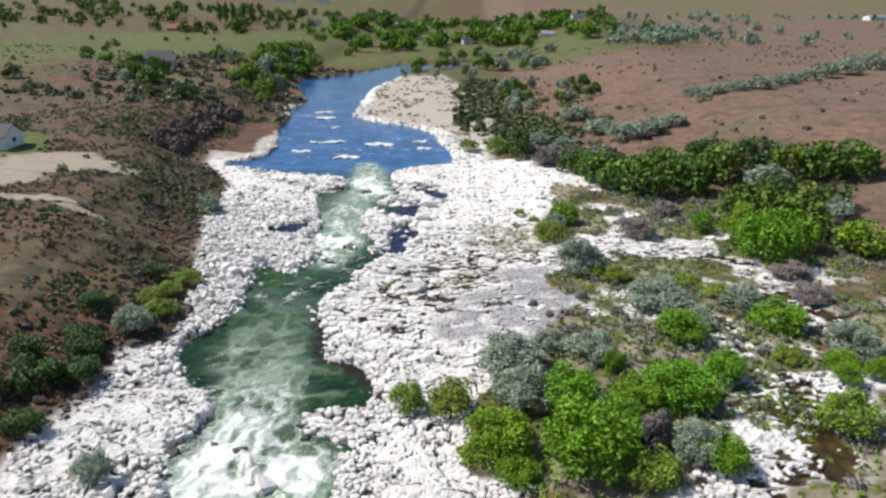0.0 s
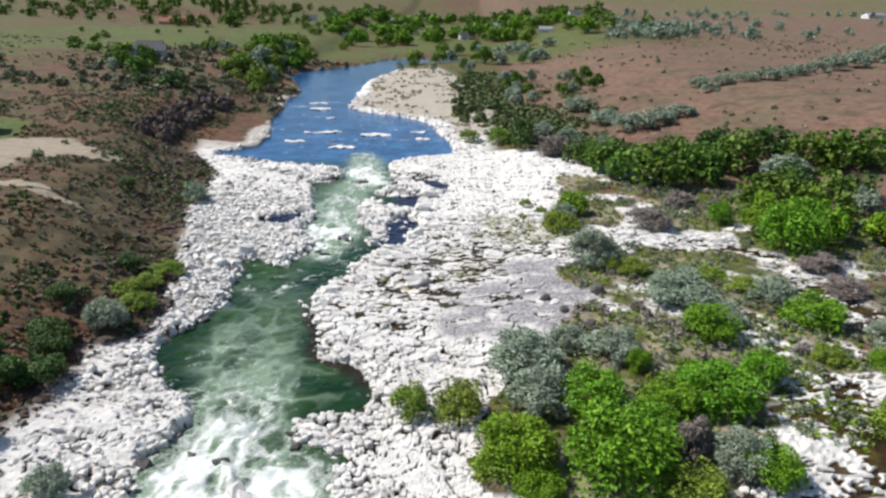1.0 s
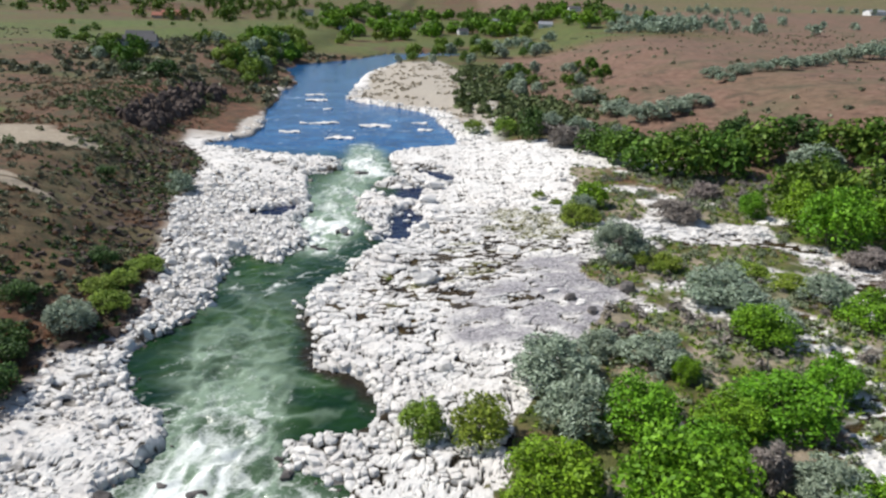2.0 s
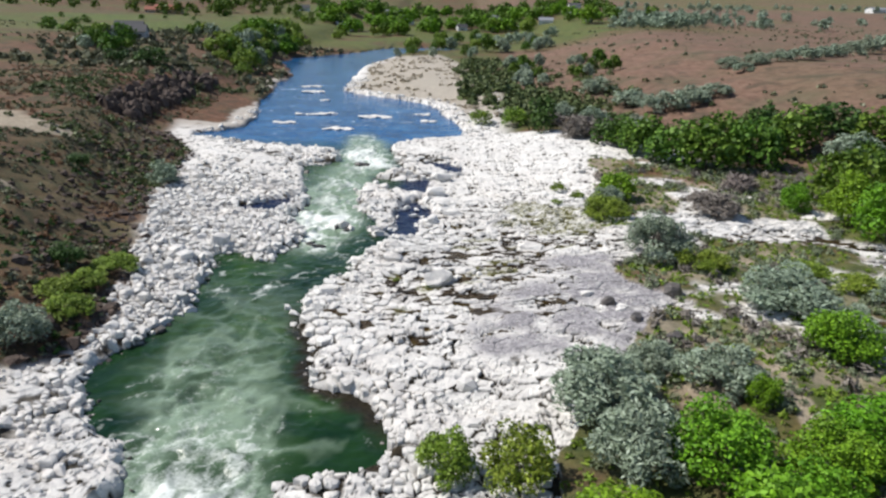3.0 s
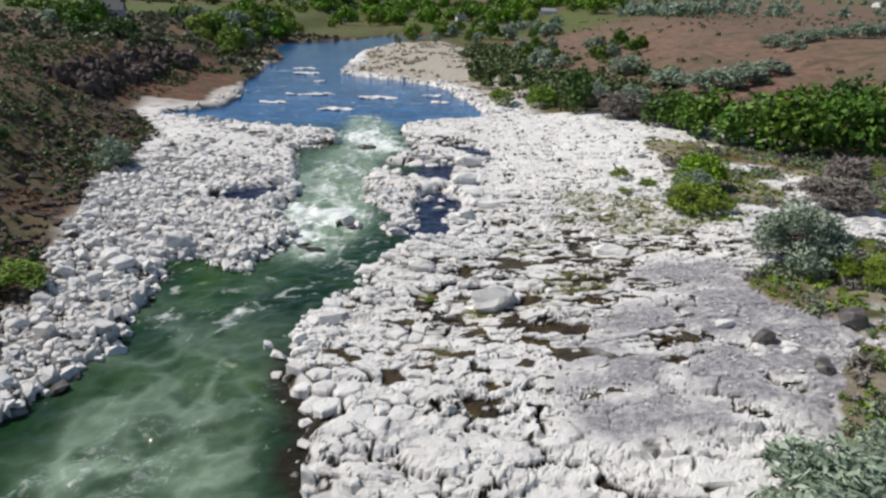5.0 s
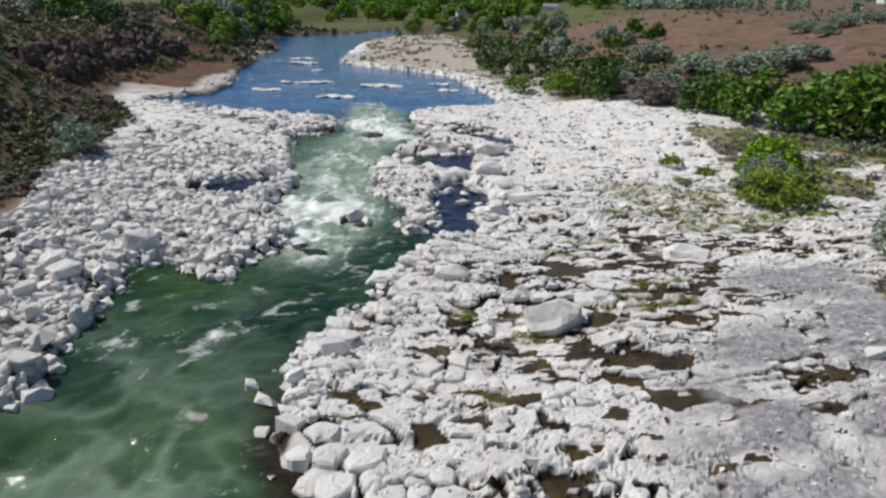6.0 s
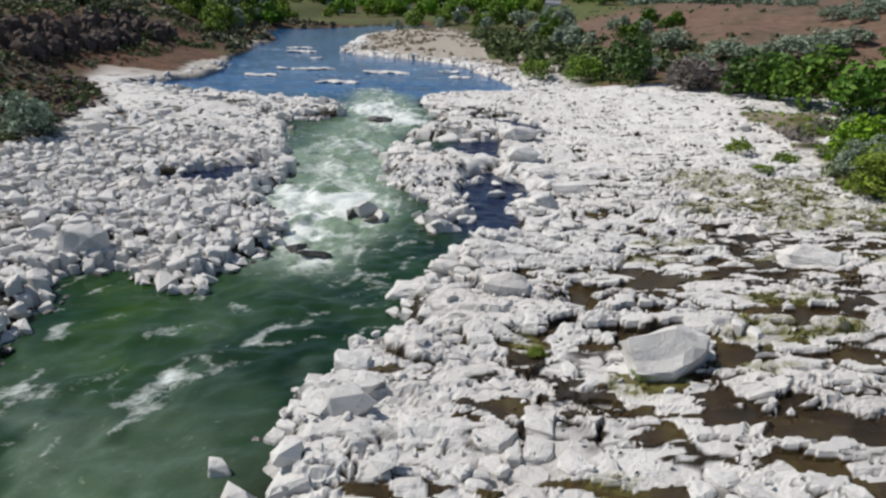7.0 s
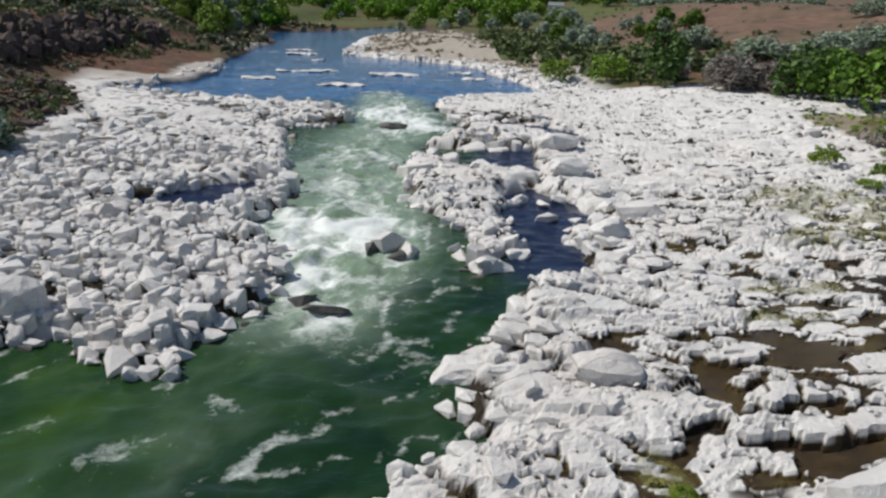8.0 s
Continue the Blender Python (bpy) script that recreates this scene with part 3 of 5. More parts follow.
me.polygons.foreach_set("use_smooth", (quad_rock < 0.4) | (GY[:-1, :-1].ravel() > 142))
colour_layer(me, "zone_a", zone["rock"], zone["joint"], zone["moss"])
colour_layer(me, "zone_b", zone["sand"], zone["grass"], zone["hill"])
colour_layer(me, "zone_c", zone["track"], zone["wet"], zone["dark"])
colour_layer(me, "zone_d", zone["tone"], zone["tone"], zone["tone"])
ground = tagged(new("ground", me), "pale cracked bedrock banks, brown scrub slopes and far hills", "ground", kind="structure")

# ---- water ----
wx = steps((-72, -125, 2, 1.1), (-72, -40, 1.0, 1.0), (-40, -6, 0.25, 1.0), (-6, 20, 1.0, 1.1))
wy = steps((6, -165, 0.8, 1.1), (6, 48, 0.5, 1.0), (48, 180, 0.25, 1.0), (180, 215, 0.5, 1.0), (215, 700, 1.0, 1.01))
WX, WY = np.meshgrid(wx, wy)
fx, fy = WX.ravel(), WY.ravel()


def stream(x, y):
    """Foam, milky churned water and height of the river's surface."""
    qx = x + 1.6 * fbm(x / 5, y / 5, 3, 91) + 0.5 * fbm(x / 1.2, y / 1.2, 3, 92)
    qy = y + 1.6 * fbm(x / 5 + 40, y / 5, 3, 93) + 0.5 * fbm(x / 1.2, y / 1.2 + 30, 3, 94)
    mid = np.interp(y, [40, 56, 66, 76, 86, 96, 106, 113, 120, 128, 138, 150, 160, 170, 185, 200, 215], [-18, -19, -20.5, -23.5, -25.5, -26.5, -26, -25, -23, -24, -24, -25, -24.5, -22.5, -24, -26.5, -28])
    wide = np.interp(y, [40, 58, 66, 76, 90, 104, 114, 120, 128, 138, 150, 160, 172, 190, 205], [9, 9, 5.5, 5.5, 7, 7, 5, 4, 4.4, 4.4, 5, 4.8, 5, 5.5, 4])
    much = np.interp(y, [40, 58, 66, 74, 84, 96, 106, 115, 119, 126, 133, 142, 152, 160, 168, 176, 190, 203, 212], [0.95, 0.95, 0.85, 0.68, 0.6, 0.42, 0.26, 0.18, 0.5, 0.9, 0.9, 0.8, 0.66, 0.55, 0.7, 0.9, 0.75, 0.25, 0.0])
    core = np.exp(-((qx - mid) / wide) ** 2) * much
    strands = 1 - np.abs(fbm(qx / 1.5, qy / 4.2, 4, 95)) * 2.2
    curls = 1 - np.abs(fbm(qx / 3.4, qy / 3.4, 3, 97)) * 2.4
    arcs = np.clip(1 - np.abs(fbm(qx / 5.5, (qy + 0.09 * (qx - mid) ** 2) / 1.9, 3, 90)) * 3.2, 0, 1)
    foam = 0.4 * core * arcs * (y < 112) + core * (0.16 + 0.62 * np.clip(strands, 0, 1)) + 0.35 * np.clip(curls, 0, 1) ** 3 * core
    thin = np.clip(1 - np.abs(fbm(qx / 2.6, (qy - 0.35 * qx) / 3.0, 4, 98)) * 8, 0, 1) * ss(y, 60, 74) * (1 - ss(y, 150, 175)) * (1 - ss(x, -16, -14) * (y > 121)) * ss(fbm(x / 6, y / 6, 3, 99), -0.25, 0.3)
    foam = foam * np.interp(y, [64, 80, 94, 110, 118], [1, 0.5, 0.3, 0.35, 1])
    foam = foam + np.interp(y, [80, 90, 112, 118], [0.40, 0.42, 0.46, 0.48]) * thin
    white = blobs(qx, qy, [(-25.4, 128.5, 2.6, 4.2), (-22.6, 132.5, 2.0, 2.0), (-22.6, 119.8, 2.4, 1.6), (-24.4, 123.5, 1.6, 2.6), (-26.4, 133.4, 2.0, 2.4), (-21.5, 173, 4.5, 5.5), (-18, 168.5, 3, 3), (-25.5, 179, 4, 4), (-25, 62, 4, 5), (-15, 60, 3, 4)])
    foam = foam + 0.85 * white * (0.32 + 0.68 * np.clip(strands, 0, 1))
    # long drawn-out streaks below the rapids
    for (ax, ay), (bx, by), w in (((-23, 116.8), (-27.5, 112.6), 0.7), ((-27.5, 112.6), (-32.5, 107.5), 0.6), ((-25, 112), (-31, 104), 0.5), ((-21, 112.5), (-25.5, 104.5), 0.5)):
        k = np.clip(((qx - ax) * (bx - ax) + (qy - ay) * (by - ay)) / ((bx - ax) ** 2 + (by - ay) ** 2), 0, 1)
        away = np.hypot(qx - ax - k * (bx - ax), qy - ay - k * (by - ay))
        foam = foam + 0.5 * np.exp(-(away / w) ** 2) * ss(fbm(qx / 1.1, qy / 1.1, 3, 110), 0.0, 0.6)
    milk = np.clip(1.1 * ss(core, 0.05, 0.55) + 0.06 * ss(fbm(qx / 6, qy / 6, 3, 96), 0.05, 0.6) * (1 - ss(y, 98, 114)), 0, 1)
    # thin broken lines on the upper reach
    riff = np.clip(1 - np.abs(fbm(x / 9, y / 2.4, 3, 101)) * 9, 0, 1) * ss(y, 186, 200) * (1 - ss(y, 300, 420)) * ss(fbm(x / 14, y / 10, 3, 102), 0.05, 0.4)
    foam = foam + 0.6 * riff
    swirl = np.clip(1 - np.abs(fbm(qx / 4.5 + 0.25 * fbm(qx / 3, qy / 3, 3, 107), qy / 5.5, 4, 108)) * 2.6, 0, 1) ** 1.4
    milk = np.clip(milk * np.where(y < 116, 0.3 + 0.95 * swirl, 1) + 0.5 * ss(y, 120, 126) * (1 - ss(y, 166, 180)) * np.exp(-((x + 25.5) / 6.5) ** 2) + 0.46 * swirl * ss(y, 58, 66) * (1 - ss(y, 104, 118)) * ss(fbm(qx / 8, qy / 8, 3, 109), -0.1, 0.3), 0, 1)
    milk = milk * np.interp(y, [84, 98, 112, 120], [1, 0.5, 0.45, 1])
    chop = (0.10 + 0.5 * core) * fbm(qx / 1.4, qy / 1.1, 4, 103) + 0.06 * fbm(x / 0.8, y / 0.6, 3, 104)
    level = 0.8 * ss(y, 148, 188) + 0.004 * np.maximum(y - 330, 0)
    return np.clip(foam, 0, 1), milk, level + chop * np.where((y > 30) & (y < 260), 1, 0.5)


foam, milk, wz = stream(fx, fy)
_, wzone = terrain(fx, fy)
dist = wzone["d"]
keep = (dist < 2.5).reshape(len(wy), len(wx))
faces = grid_faces(len(wx), len(wy))
keep = keep[:-1, :-1] | keep[1:, 1:] | keep[:-1, 1:] | keep[1:, :-1]
me = mesh_from("river", np.stack([fx, fy, wz], 1), faces[keep.ravel()], WATER, True)
# where reflected sky is coloured in: blue on the upper reach, navy on the pools
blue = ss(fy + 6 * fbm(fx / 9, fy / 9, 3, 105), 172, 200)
sky_navy = np.maximum(ss(fx, -15.5, -12.5) * ss(fy, 122, 127) * (1 - ss(fy, 172, 178)), (fx < -30.3) * (fy > 133) * (fy < 144)) * (1 - ss(fx, 40, 41))
margin = ss(dist + 0.8 * fbm(fx / 2, fy / 2, 3, 106), -2.2, -0.3) * ss(fx, -24, -19) * (1 - ss(fy, 96, 101)) * ss(fy, 73, 79)
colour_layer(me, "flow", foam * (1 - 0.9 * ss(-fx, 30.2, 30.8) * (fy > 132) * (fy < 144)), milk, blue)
colour_layer(me, "shore", margin, sky_navy, margin * 0)
tagged(new("river", me), "green river with white rapids and a blue upper reach", "river", kind="structure")

# ---- rocks ----
rng = np.random.default_rng(7)


def stone_shape(seed, flat=0.62, points=17):
    """A blocky, worn stone: hull of points on a rounded box, about 1 m across. Returns vertices and triangles."""
    r = np.random.default_rng(seed)
    bm = bmesh.new()
    for _ in range(points):
        v = r.normal(size=3)
        v /= (np.abs(v) ** 4).sum() ** 0.25
        v *= r.uniform(0.88, 1.0)
        bm.verts.new((v[0] * 0.5, v[1] * 0.42, v[2] * 0.5 * flat))
    hull = bmesh.ops.convex_hull(bm, input=bm.verts)
    bmesh.ops.delete(bm, geom=list({g for g in hull["geom_interior"] + hull["geom_unused"] if isinstance(g, bmesh.types.BMVert)}), context="VERTS")
    bmesh.ops.triangulate(bm, faces=bm.faces)
    bm.verts.index_update()
    out = np.array([v.co[:] for v in bm.verts]), np.array([[v.index for v in f.verts] for f in bm.faces])
    bm.free()
    return out


STONES = [stone_shape(100 + k, (0.45, 0.6, 0.72, 0.85)[k % 4], 12 + k % 4) for k in range(16)]


def turn(a):
    c, s = np.cos(a), np.sin(a)
    return np.array([[c, -s, 0], [s, c, 0], [0, 0, 1]])


def tip(a, b):
    ca, sa, cb, sb = np.cos(a), np.sin(a), np.cos(b), np.sin(b)
    return np.array([[1, 0, 0], [0, ca, -sa], [0, sa, ca]]) @ np.array([[cb, 0, sb], [0, 1, 0], [-sb, 0, cb]])


def heap(name, shapes, places, mat, label, category, thin=None):
    """Many stones as one mesh: places holds x, y, z, size, shape, turn, tilt."""
    vs, fs, n = [], [], 0
    for x, y, z, s, k, a, ti in places:
        v, f = shapes[int(k)]
        vs.append(v * (s, s, thin(s) if thin else s) @ (turn(a) @ tip(ti, -0.6 * ti)).T + (x, y, z))
        fs.append(f + n)
        n += len(v)
    ob = new(name, mesh_from(name, np.concatenate(vs), np.concatenate(fs), mat))
    return tagged(ob, label, category, kind="stuff")


# loose stones over the banks: thick on the west bank and along the edges, thinner on the flat slabs
n = 50000
px, py = rng.uniform(-66, 30, n), rng.uniform(18, 205, n)
ph, pz = terrain(px, py)
east_field = 0.01 + 0.05 * ss(fbm(px / 8, py / 8, 3, 201), 0.0, 0.5) + 0.25 * blobs(px, py, [(-16, 100, 5, 5)])
want = np.where(pz["left"], 0.42 + 0.5 * np.exp(-np.maximum(pz["d"], 0) / 2.0), east_field + 0.35 * np.exp(-np.maximum(pz["d"], 0) / 1.8)) * (pz["rock"] > 0.5) * (pz["d"] > -0.45) * (1 - 0.9 * pz["sand"]) * (1 - 0.97 * ss(blobs(px, py, DARK), 0.15, 0.4))
want *= np.where(pz["left"], (1 - 0.85 * ss(py, 136, 154)) * (0.35 + 0.65 * ss(py, 80, 92)), 1 - 0.4 * ss(py, 140, 155))
want *= (pz["d"] > np.where(((py > 121) & (py < 180) & (px > -14.5)) | ((py > 131) & (py < 146) & (px < -29.5) & (px > -41)), 0.45, -0.45)) * (0.45 + 0.55 * ss(fbm(px / 4, py / 3, 3, 202), -0.35, 0.2))
pick = rng.uniform(0, 1, n) < want
px, py, ph = px[pick], py[pick], ph[pick]
west_side = pz["left"][pick]
size = np.exp(rng.normal(0, 0.52, len(px))) * np.where(west_side, 0.60 - 0.16 * ss(py, 130, 150), 0.54) * (1 - 0.25 * (py < 88))
size = np.clip(size, 0.26, 1.65)
ph = np.where(pz["d"][pick] < 0.6, np.maximum(ph, -0.05 + 0.8 * ss(py, 148, 188)), ph)
ph = ph + 0.26 * pz["cover"][pick] * rng.uniform(0.3, 1.2, len(px))
rows = np.stack([px, py, ph + 0.10 * size, size, np.where(west_side, rng.integers(0, 16, len(px)), 4 * rng.integers(0, 4, len(px))), rng.uniform(0, 6.28, len(px)), rng.normal(0, 0.22, len(px))], 1)
# the 300 largest of the stretch that is passed lowest are pieces of their own
close = (py > 94) & (py < 136) & (px > -50) & (px < 12)
order = np.argsort(-(size * close))
single, rest = order[:300], order[300:]
stone_meshes = [mesh_from("rock", v, f, ROCK) for v, f in STONES]
for x, y, z, s, k, a, ti in rows[single]:
    ob = new("rock", stone_meshes[int(k)])
    ob.parent = ground
    ob.matrix_world = Matrix.Translation((x, y, z)) @ Euler((ti, -0.6 * ti, a)).to_matrix().to_4x4() @ Matrix.Scale(s, 4)
# waterline stones are coloured dark to paint the bank's wet, shaded edge
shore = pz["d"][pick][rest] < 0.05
heap("shade_edge_rocks", STONES, rows[rest][shore], DARK_ROCK, "dark rocks toned as the wet, shaded band along the water's edge", "rocks")
rest = rest[~shore]
left_rest = west_side[rest]
heap("loose_rocks", STONES, rows[rest][left_rest], ROCK, "jumbled pale river rocks on the west bank", "rocks")
heap("loose_rocks", STONES, rows[rest][~left_rest], ROCK, "scattered pale rocks on flat bedrock slabs", "rocks")


# bedrock broken along its joints: every block fills a cell of its own between its neighbours
def blocks(x0, x1, y0, y1, sx, sy, slant, seed, want, whole=0.3, sides=10):
    """Seeds of blocks (single wide ones, and clusters of small ones) and how far each block reaches all round. want(x, y) picks the seeds."""
    ni, nj = int((x1 - x0) / sx), int((y1 - y0) / sy)
    ii, jj = np.meshgrid(np.arange(ni), np.arange(nj), indexing="ij")
    bx = x0 + (ii + 0.5 + 0.84 * (hash01(ii, jj, seed) - 0.5)) * sx
    by = y0 + (jj + 0.5 + 0.84 * (hash01(ii, jj, seed + 1) - 0.5)) * sy
    bx, by = bx + slant * (by - 0.5 * (y0 + y1)), by - 0.6 * slant * (bx - 0.5 * (x0 + x1))
    shift = (jj // 3) % 2
    kind = hash01((ii + shift) // 3, jj // 3, seed + 2) + 0.25 * fbm(bx / 9, by / 7, 2, seed + 4)
    lone = hash01(ii, jj, seed + 3)
    present = np.where(kind < whole, ((ii + shift) % 3 == 1) & (jj % 3 == 1), np.where(kind < whole + 0.35, lone < 0.4, lone < 0.88))
    use = present & want(bx, by)
    ci, cj = np.nonzero(use)
    n = len(ci)
    r = np.random.default_rng(seed)
    ang = (np.arange(sides)[None, :] + r.uniform(-0.32, 0.32, (n, sides))) * 6.2832 / sides + r.uniform(0, 6.28, (n, 1))
    ca, sa = np.cos(ang), np.sin(ang)
    reach = np.full((n, sides), 2.1 * max(sx, sy))
    px_, py_ = bx[ci, cj], by[ci, cj]
    for di in range(-4, 5):
        for dj in range(-4, 5):
            if di or dj:
                qi, qj = np.clip(ci + di, 0, ni - 1), np.clip(cj + dj, 0, nj - 1)
                ex, ey = bx[qi, qj] - px_, by[qi, qj] - py_
                ok = present[qi, qj] & ((qi != ci) | (qj != cj))
                dot = ex[:, None] * ca + ey[:, None] * sa
                lim = 0.5 * (ex * ex + ey * ey)[:, None] / np.maximum(dot, 1e-4)
                reach = np.where(ok[:, None] & (dot > 1e-3), np.minimum(reach, lim), reach)
    return px_, py_, ca, sa, reach, r


def block_verts(px_, py_, ca, sa, reach, r, gap, lift, lean, deep=0.9):
    """Vertices of the blocks: foot, worn shoulder, rim of the top, and its middle; heights follow the ground under them."""
    n, sides = reach.shape
    ground_z = height(px_, py_)
    out = np.maximum(reach * (1 - gap[:, None]) * r.uniform(0.76, 1.04, reach.shape), 0.06)
    size = out.mean(1)
    tx, ty = r.normal(0, 1, n) * lean, r.normal(0, 1, n) * lean
    wear = np.minimum(0.07 + 0.12 * r.uniform(0, 1, n), 0.35 * size)
    rings = []
    top = (ground_z + lift)[:, None]
    for k, drop, rough in ((1.0, None, 0.0), (0.985, 1.15, 0.03), (None, 0.25, 0.022), (0.42, 0.0, 0.02)):
        rad = np.maximum(out - 0.62 * wear[:, None], 0.55 * out) * r.uniform(0.9, 1.0, out.shape) if k is None else out * k
        x, y = px_[:, None] + rad * ca, py_[:, None] + rad * sa
        z = top + tx[:, None] * rad * ca + ty[:, None] * rad * sa + r.normal(0, 1, rad.shape) * rough * np.minimum(1, 1.4 * size)[:, None]
        z = np.broadcast_to((ground_z - deep)[:, None], rad.shape) if drop is None else z - drop * wear[:, None]
        rings.append(np.stack([x, y, z], -1))
    mid = np.stack([px_, py_, top[:, 0] + 0.02 * r.normal(0, 1, n)], -1)[:, None, :]
    return np.concatenate(rings + [mid], 1), size


def block_faces(sides=10):
    fs = []
    for ring in range(3):
        for i in range(sides):
            k, lo, hi = (i + 1) % sides, ring * sides, ring * sides + sides
            fs += [(lo + i, lo + k, hi + k), (lo + i, hi + k, hi + i)]
    return np.array(fs + [(3 * sides + i, 3 * sides + (i + 1) % sides, 4 * sides) for i in range(sides)])


FACES = block_faces()


def joined_blocks(name, verts, label):
    n, per = verts.shape[:2]
    faces = (FACES[None] + (np.arange(n) * per)[:, None, None]).reshape(-1, 3)
    tagged(new(name, mesh_from(name, verts.reshape(-1, 3), faces, ROCK)), label, "rocks", kind="stuff")


def east_rock(x, y):
    _, z = terrain(x, y)
    return ~z["left"] & (z["rock"] > 0.4) & (z["d"] > 0.15) & (z["cover"] > 0.3) & (hash01(np.floor(x * 97), np.floor(y * 97), 8) > 0.04 + 0.72 * z["sand"] + 0.5 * z["moss"] + 0.20 * ss(z["pools"], 0.35, 0.8))


def west_rock(x, y):
    _, z = terrain(x, y)
    return z["left"] & (z["rock"] > 0.4) & (z["d"] > 0.05) & (hash01(np.floor(x * 97), np.floor(y * 97), 9) > 0.28) & (z["cover"] > 0.3)


def lay(x0, x1, y0, y1, sx, sy, slant, seed, want, whole, rough):
    got = blocks(x0, x1, y0, y1, sx, sy, slant, seed, want, whole)
    bx, by, r = got[0], got[1], got[-1]
    _, z = terrain(bx, by)
    edge = np.exp(-np.maximum(z["d"], 0) / 3.5)
    n = len(bx)
    swell = 0.5 + 0.5 * fbm(bx / 4.5, by / 3.0, 3, 55)
    gap = np.clip(0.08 * r.uniform(0, 1, n) ** 2 + 0.24 * ss(z["pools"], 0.2, 0.8) * r.uniform(0, 1, n), 0, 0.6)
    lift = 0.16 + rough * (0.14 * swell + 0.26 * r.uniform(0, 1, n) ** 1.6) + 0.25 * edge * r.uniform(0, 1, n)
    lift = lift * np.where(by > 150, 0.8, 1.0) 
    lean = 0.04 + 0.17 * rough * rough + 0.14 * edge
    verts, size = block_verts(*got, gap, lift, lean)
    return verts, size, bx, by


east = [lay(-24, 34, 86, 136, 0.74, 0.60, 0.16, 1000, east_rock, 0.38, 0.36), lay(-24, 66, 136, 203, 1.15, 0.92, 0.13, 1010, east_rock, 0.36, 0.4),
        lay(-26, 50, 44, 86, 0.72, 0.6, 0.10, 1020, east_rock, 0.12, 0.5), lay(34, 66, 86, 136, 1.2, 1.0, 0.1, 1030, east_rock, 0.3, 0.7)]
west = [lay(-62, -20, 84, 150, 0.66, 0.58, -0.12, 1040, west_rock, 0.16, 1.1), lay(-66, -20, 150, 203, 1.0, 0.85, -0.1, 1050, west_rock, 0.25, 1.0),
        lay(-50, -20, 44, 84, 0.66, 0.56, -0.1, 1060, west_rock, 0.1, 0.75)]
verts, size, bx, by = east[0]
order = np.argsort(-size * ((by > 94) & (by < 126) & (bx < 14)))
for v in verts[order[:300]]:
    mid = v.mean(0)
    ob = new("slab", mesh_from("slab", v - mid, FACES, ROCK))
    ob.location = mid
    ob.parent = ground
joined_blocks("broken_bedrock", np.concatenate([verts[order[300:]]] + [e[0] for e in east[1:]]), "pale slabs of bedrock broken along their joints")
joined_blocks("broken_bedrock", np.concatenate([w[0] for w in west]), "jumbled pale blocks of bedrock on the west bank")
# fine rubble
n = 26000
qx, qy = rng.uniform(-50, 24, n), rng.uniform(90, 142, n)
qh, qz = terrain(qx, qy)
pick = (rng.uniform(0, 1, n) < np.where(qz["left"], 0.5, 0.12) * qz["rock"] * (qz["d"] > 0.3) * (1 - 0.5 * qz["sand"]) * (1 - 0.98 * ss(blobs(qx, qy, DARK), 0.1, 0.3)))
PEBBLES = [stone_shape(300 + k, 0.7, 9) for k in range(8)]
k = pick.sum()
heap("rubble", PEBBLES, np.stack([qx[pick], qy[pick], qh[pick] + 0.05 + 0.2 * qz["cover"][pick], rng.uniform(0.14, 0.36, k), rng.integers(0, 8, k), rng.uniform(0, 6.28, k), rng.normal(0, 0.3, k)], 1),
     ROCK, "small broken stones lying in the joints", "rubble")


def boulder(x, y, w, d, h, a, seed, mat=ROCK, label="large pale boulder resting on bedrock", sink=0.34, points=30):
    """A large worn boulder with broken facets and rounded edges."""
    v, f = stone_shape(seed, 1.0, points)
    bm = bmesh.new()
    vs = [bm.verts.new(c) for c in v]
    for t in f:
        bm.faces.new([vs[i] for i in t])
    bmesh.ops.dissolve_limit(bm, angle_limit=radians(12), verts=bm.verts, edges=bm.edges)
    bmesh.ops.bevel(bm, geom=bm.edges, offset=0.05, segments=2 if max(w, d) > 1.9 and y < 150 else 1, affect="EDGES", profile=0.6, clamp_overlap=True)
    bmesh.ops.triangulate(bm, faces=bm.faces)
    if max(w, d) > 2.5 and y < 150:
        bmesh.ops.subdivide_edges(bm, edges=bm.edges, cuts=2, use_grid_fill=True)
    for vt in bm.verts:
        n3 = noise.noise(vt.co * 3.0 + Vector((seed, 0, 0))) * 0.075 + noise.noise(vt.co * 8 + Vector((seed, 3, 0))) * 0.035
        vt.co += vt.co.normalized() * n3
    me = bpy.data.meshes.new("boulder")
    bm.to_mesh(me)
    bm.free()
    me.materials.append(mat)
    ob = new("boulder", me)
    lie, z = terrain(np.array([x]), np.array([y]))
    ob.matrix_world = Matrix.Translation((x, y, float(lie[0]) + 0.25 * float(z["cover"][0]) + h * (0.5 - sink))) @ Euler((0, 0, radians(a))).to_matrix().to_4x4() @ Matrix.Diagonal((w, d, h, 1))
    return tagged(ob, label, "boulder", "boulders on the banks")


boulder(-5.4, 105.3, 3.9, 3.1, 2.9, 15, 1, label="very large rounded boulder among flat slabs")
boulder(-18.2, 101.8, 2.0, 1.7, 1.6, 25, 62, label="blocky white boulder at the water's edge")
boulder(-11.5, 112.3, 2.6, 2.0, 1.4, 5, 3)
boulder(6.6, 117.6, 3.6, 2.2, 1.5, -10, 4)
boulder(-7.2, 130.8, 2.6, 2.2, 1.6, 20, 5)
boulder(-32.3, 114.6, 2.6, 2.2, 1.7, 70, 6)
boulder(-29.8, 113.6, 2.0, 1.6, 1.4, 20, 7)
boulder(-35.5, 117.0, 3.2, 2.4, 2.0, 20, 8)
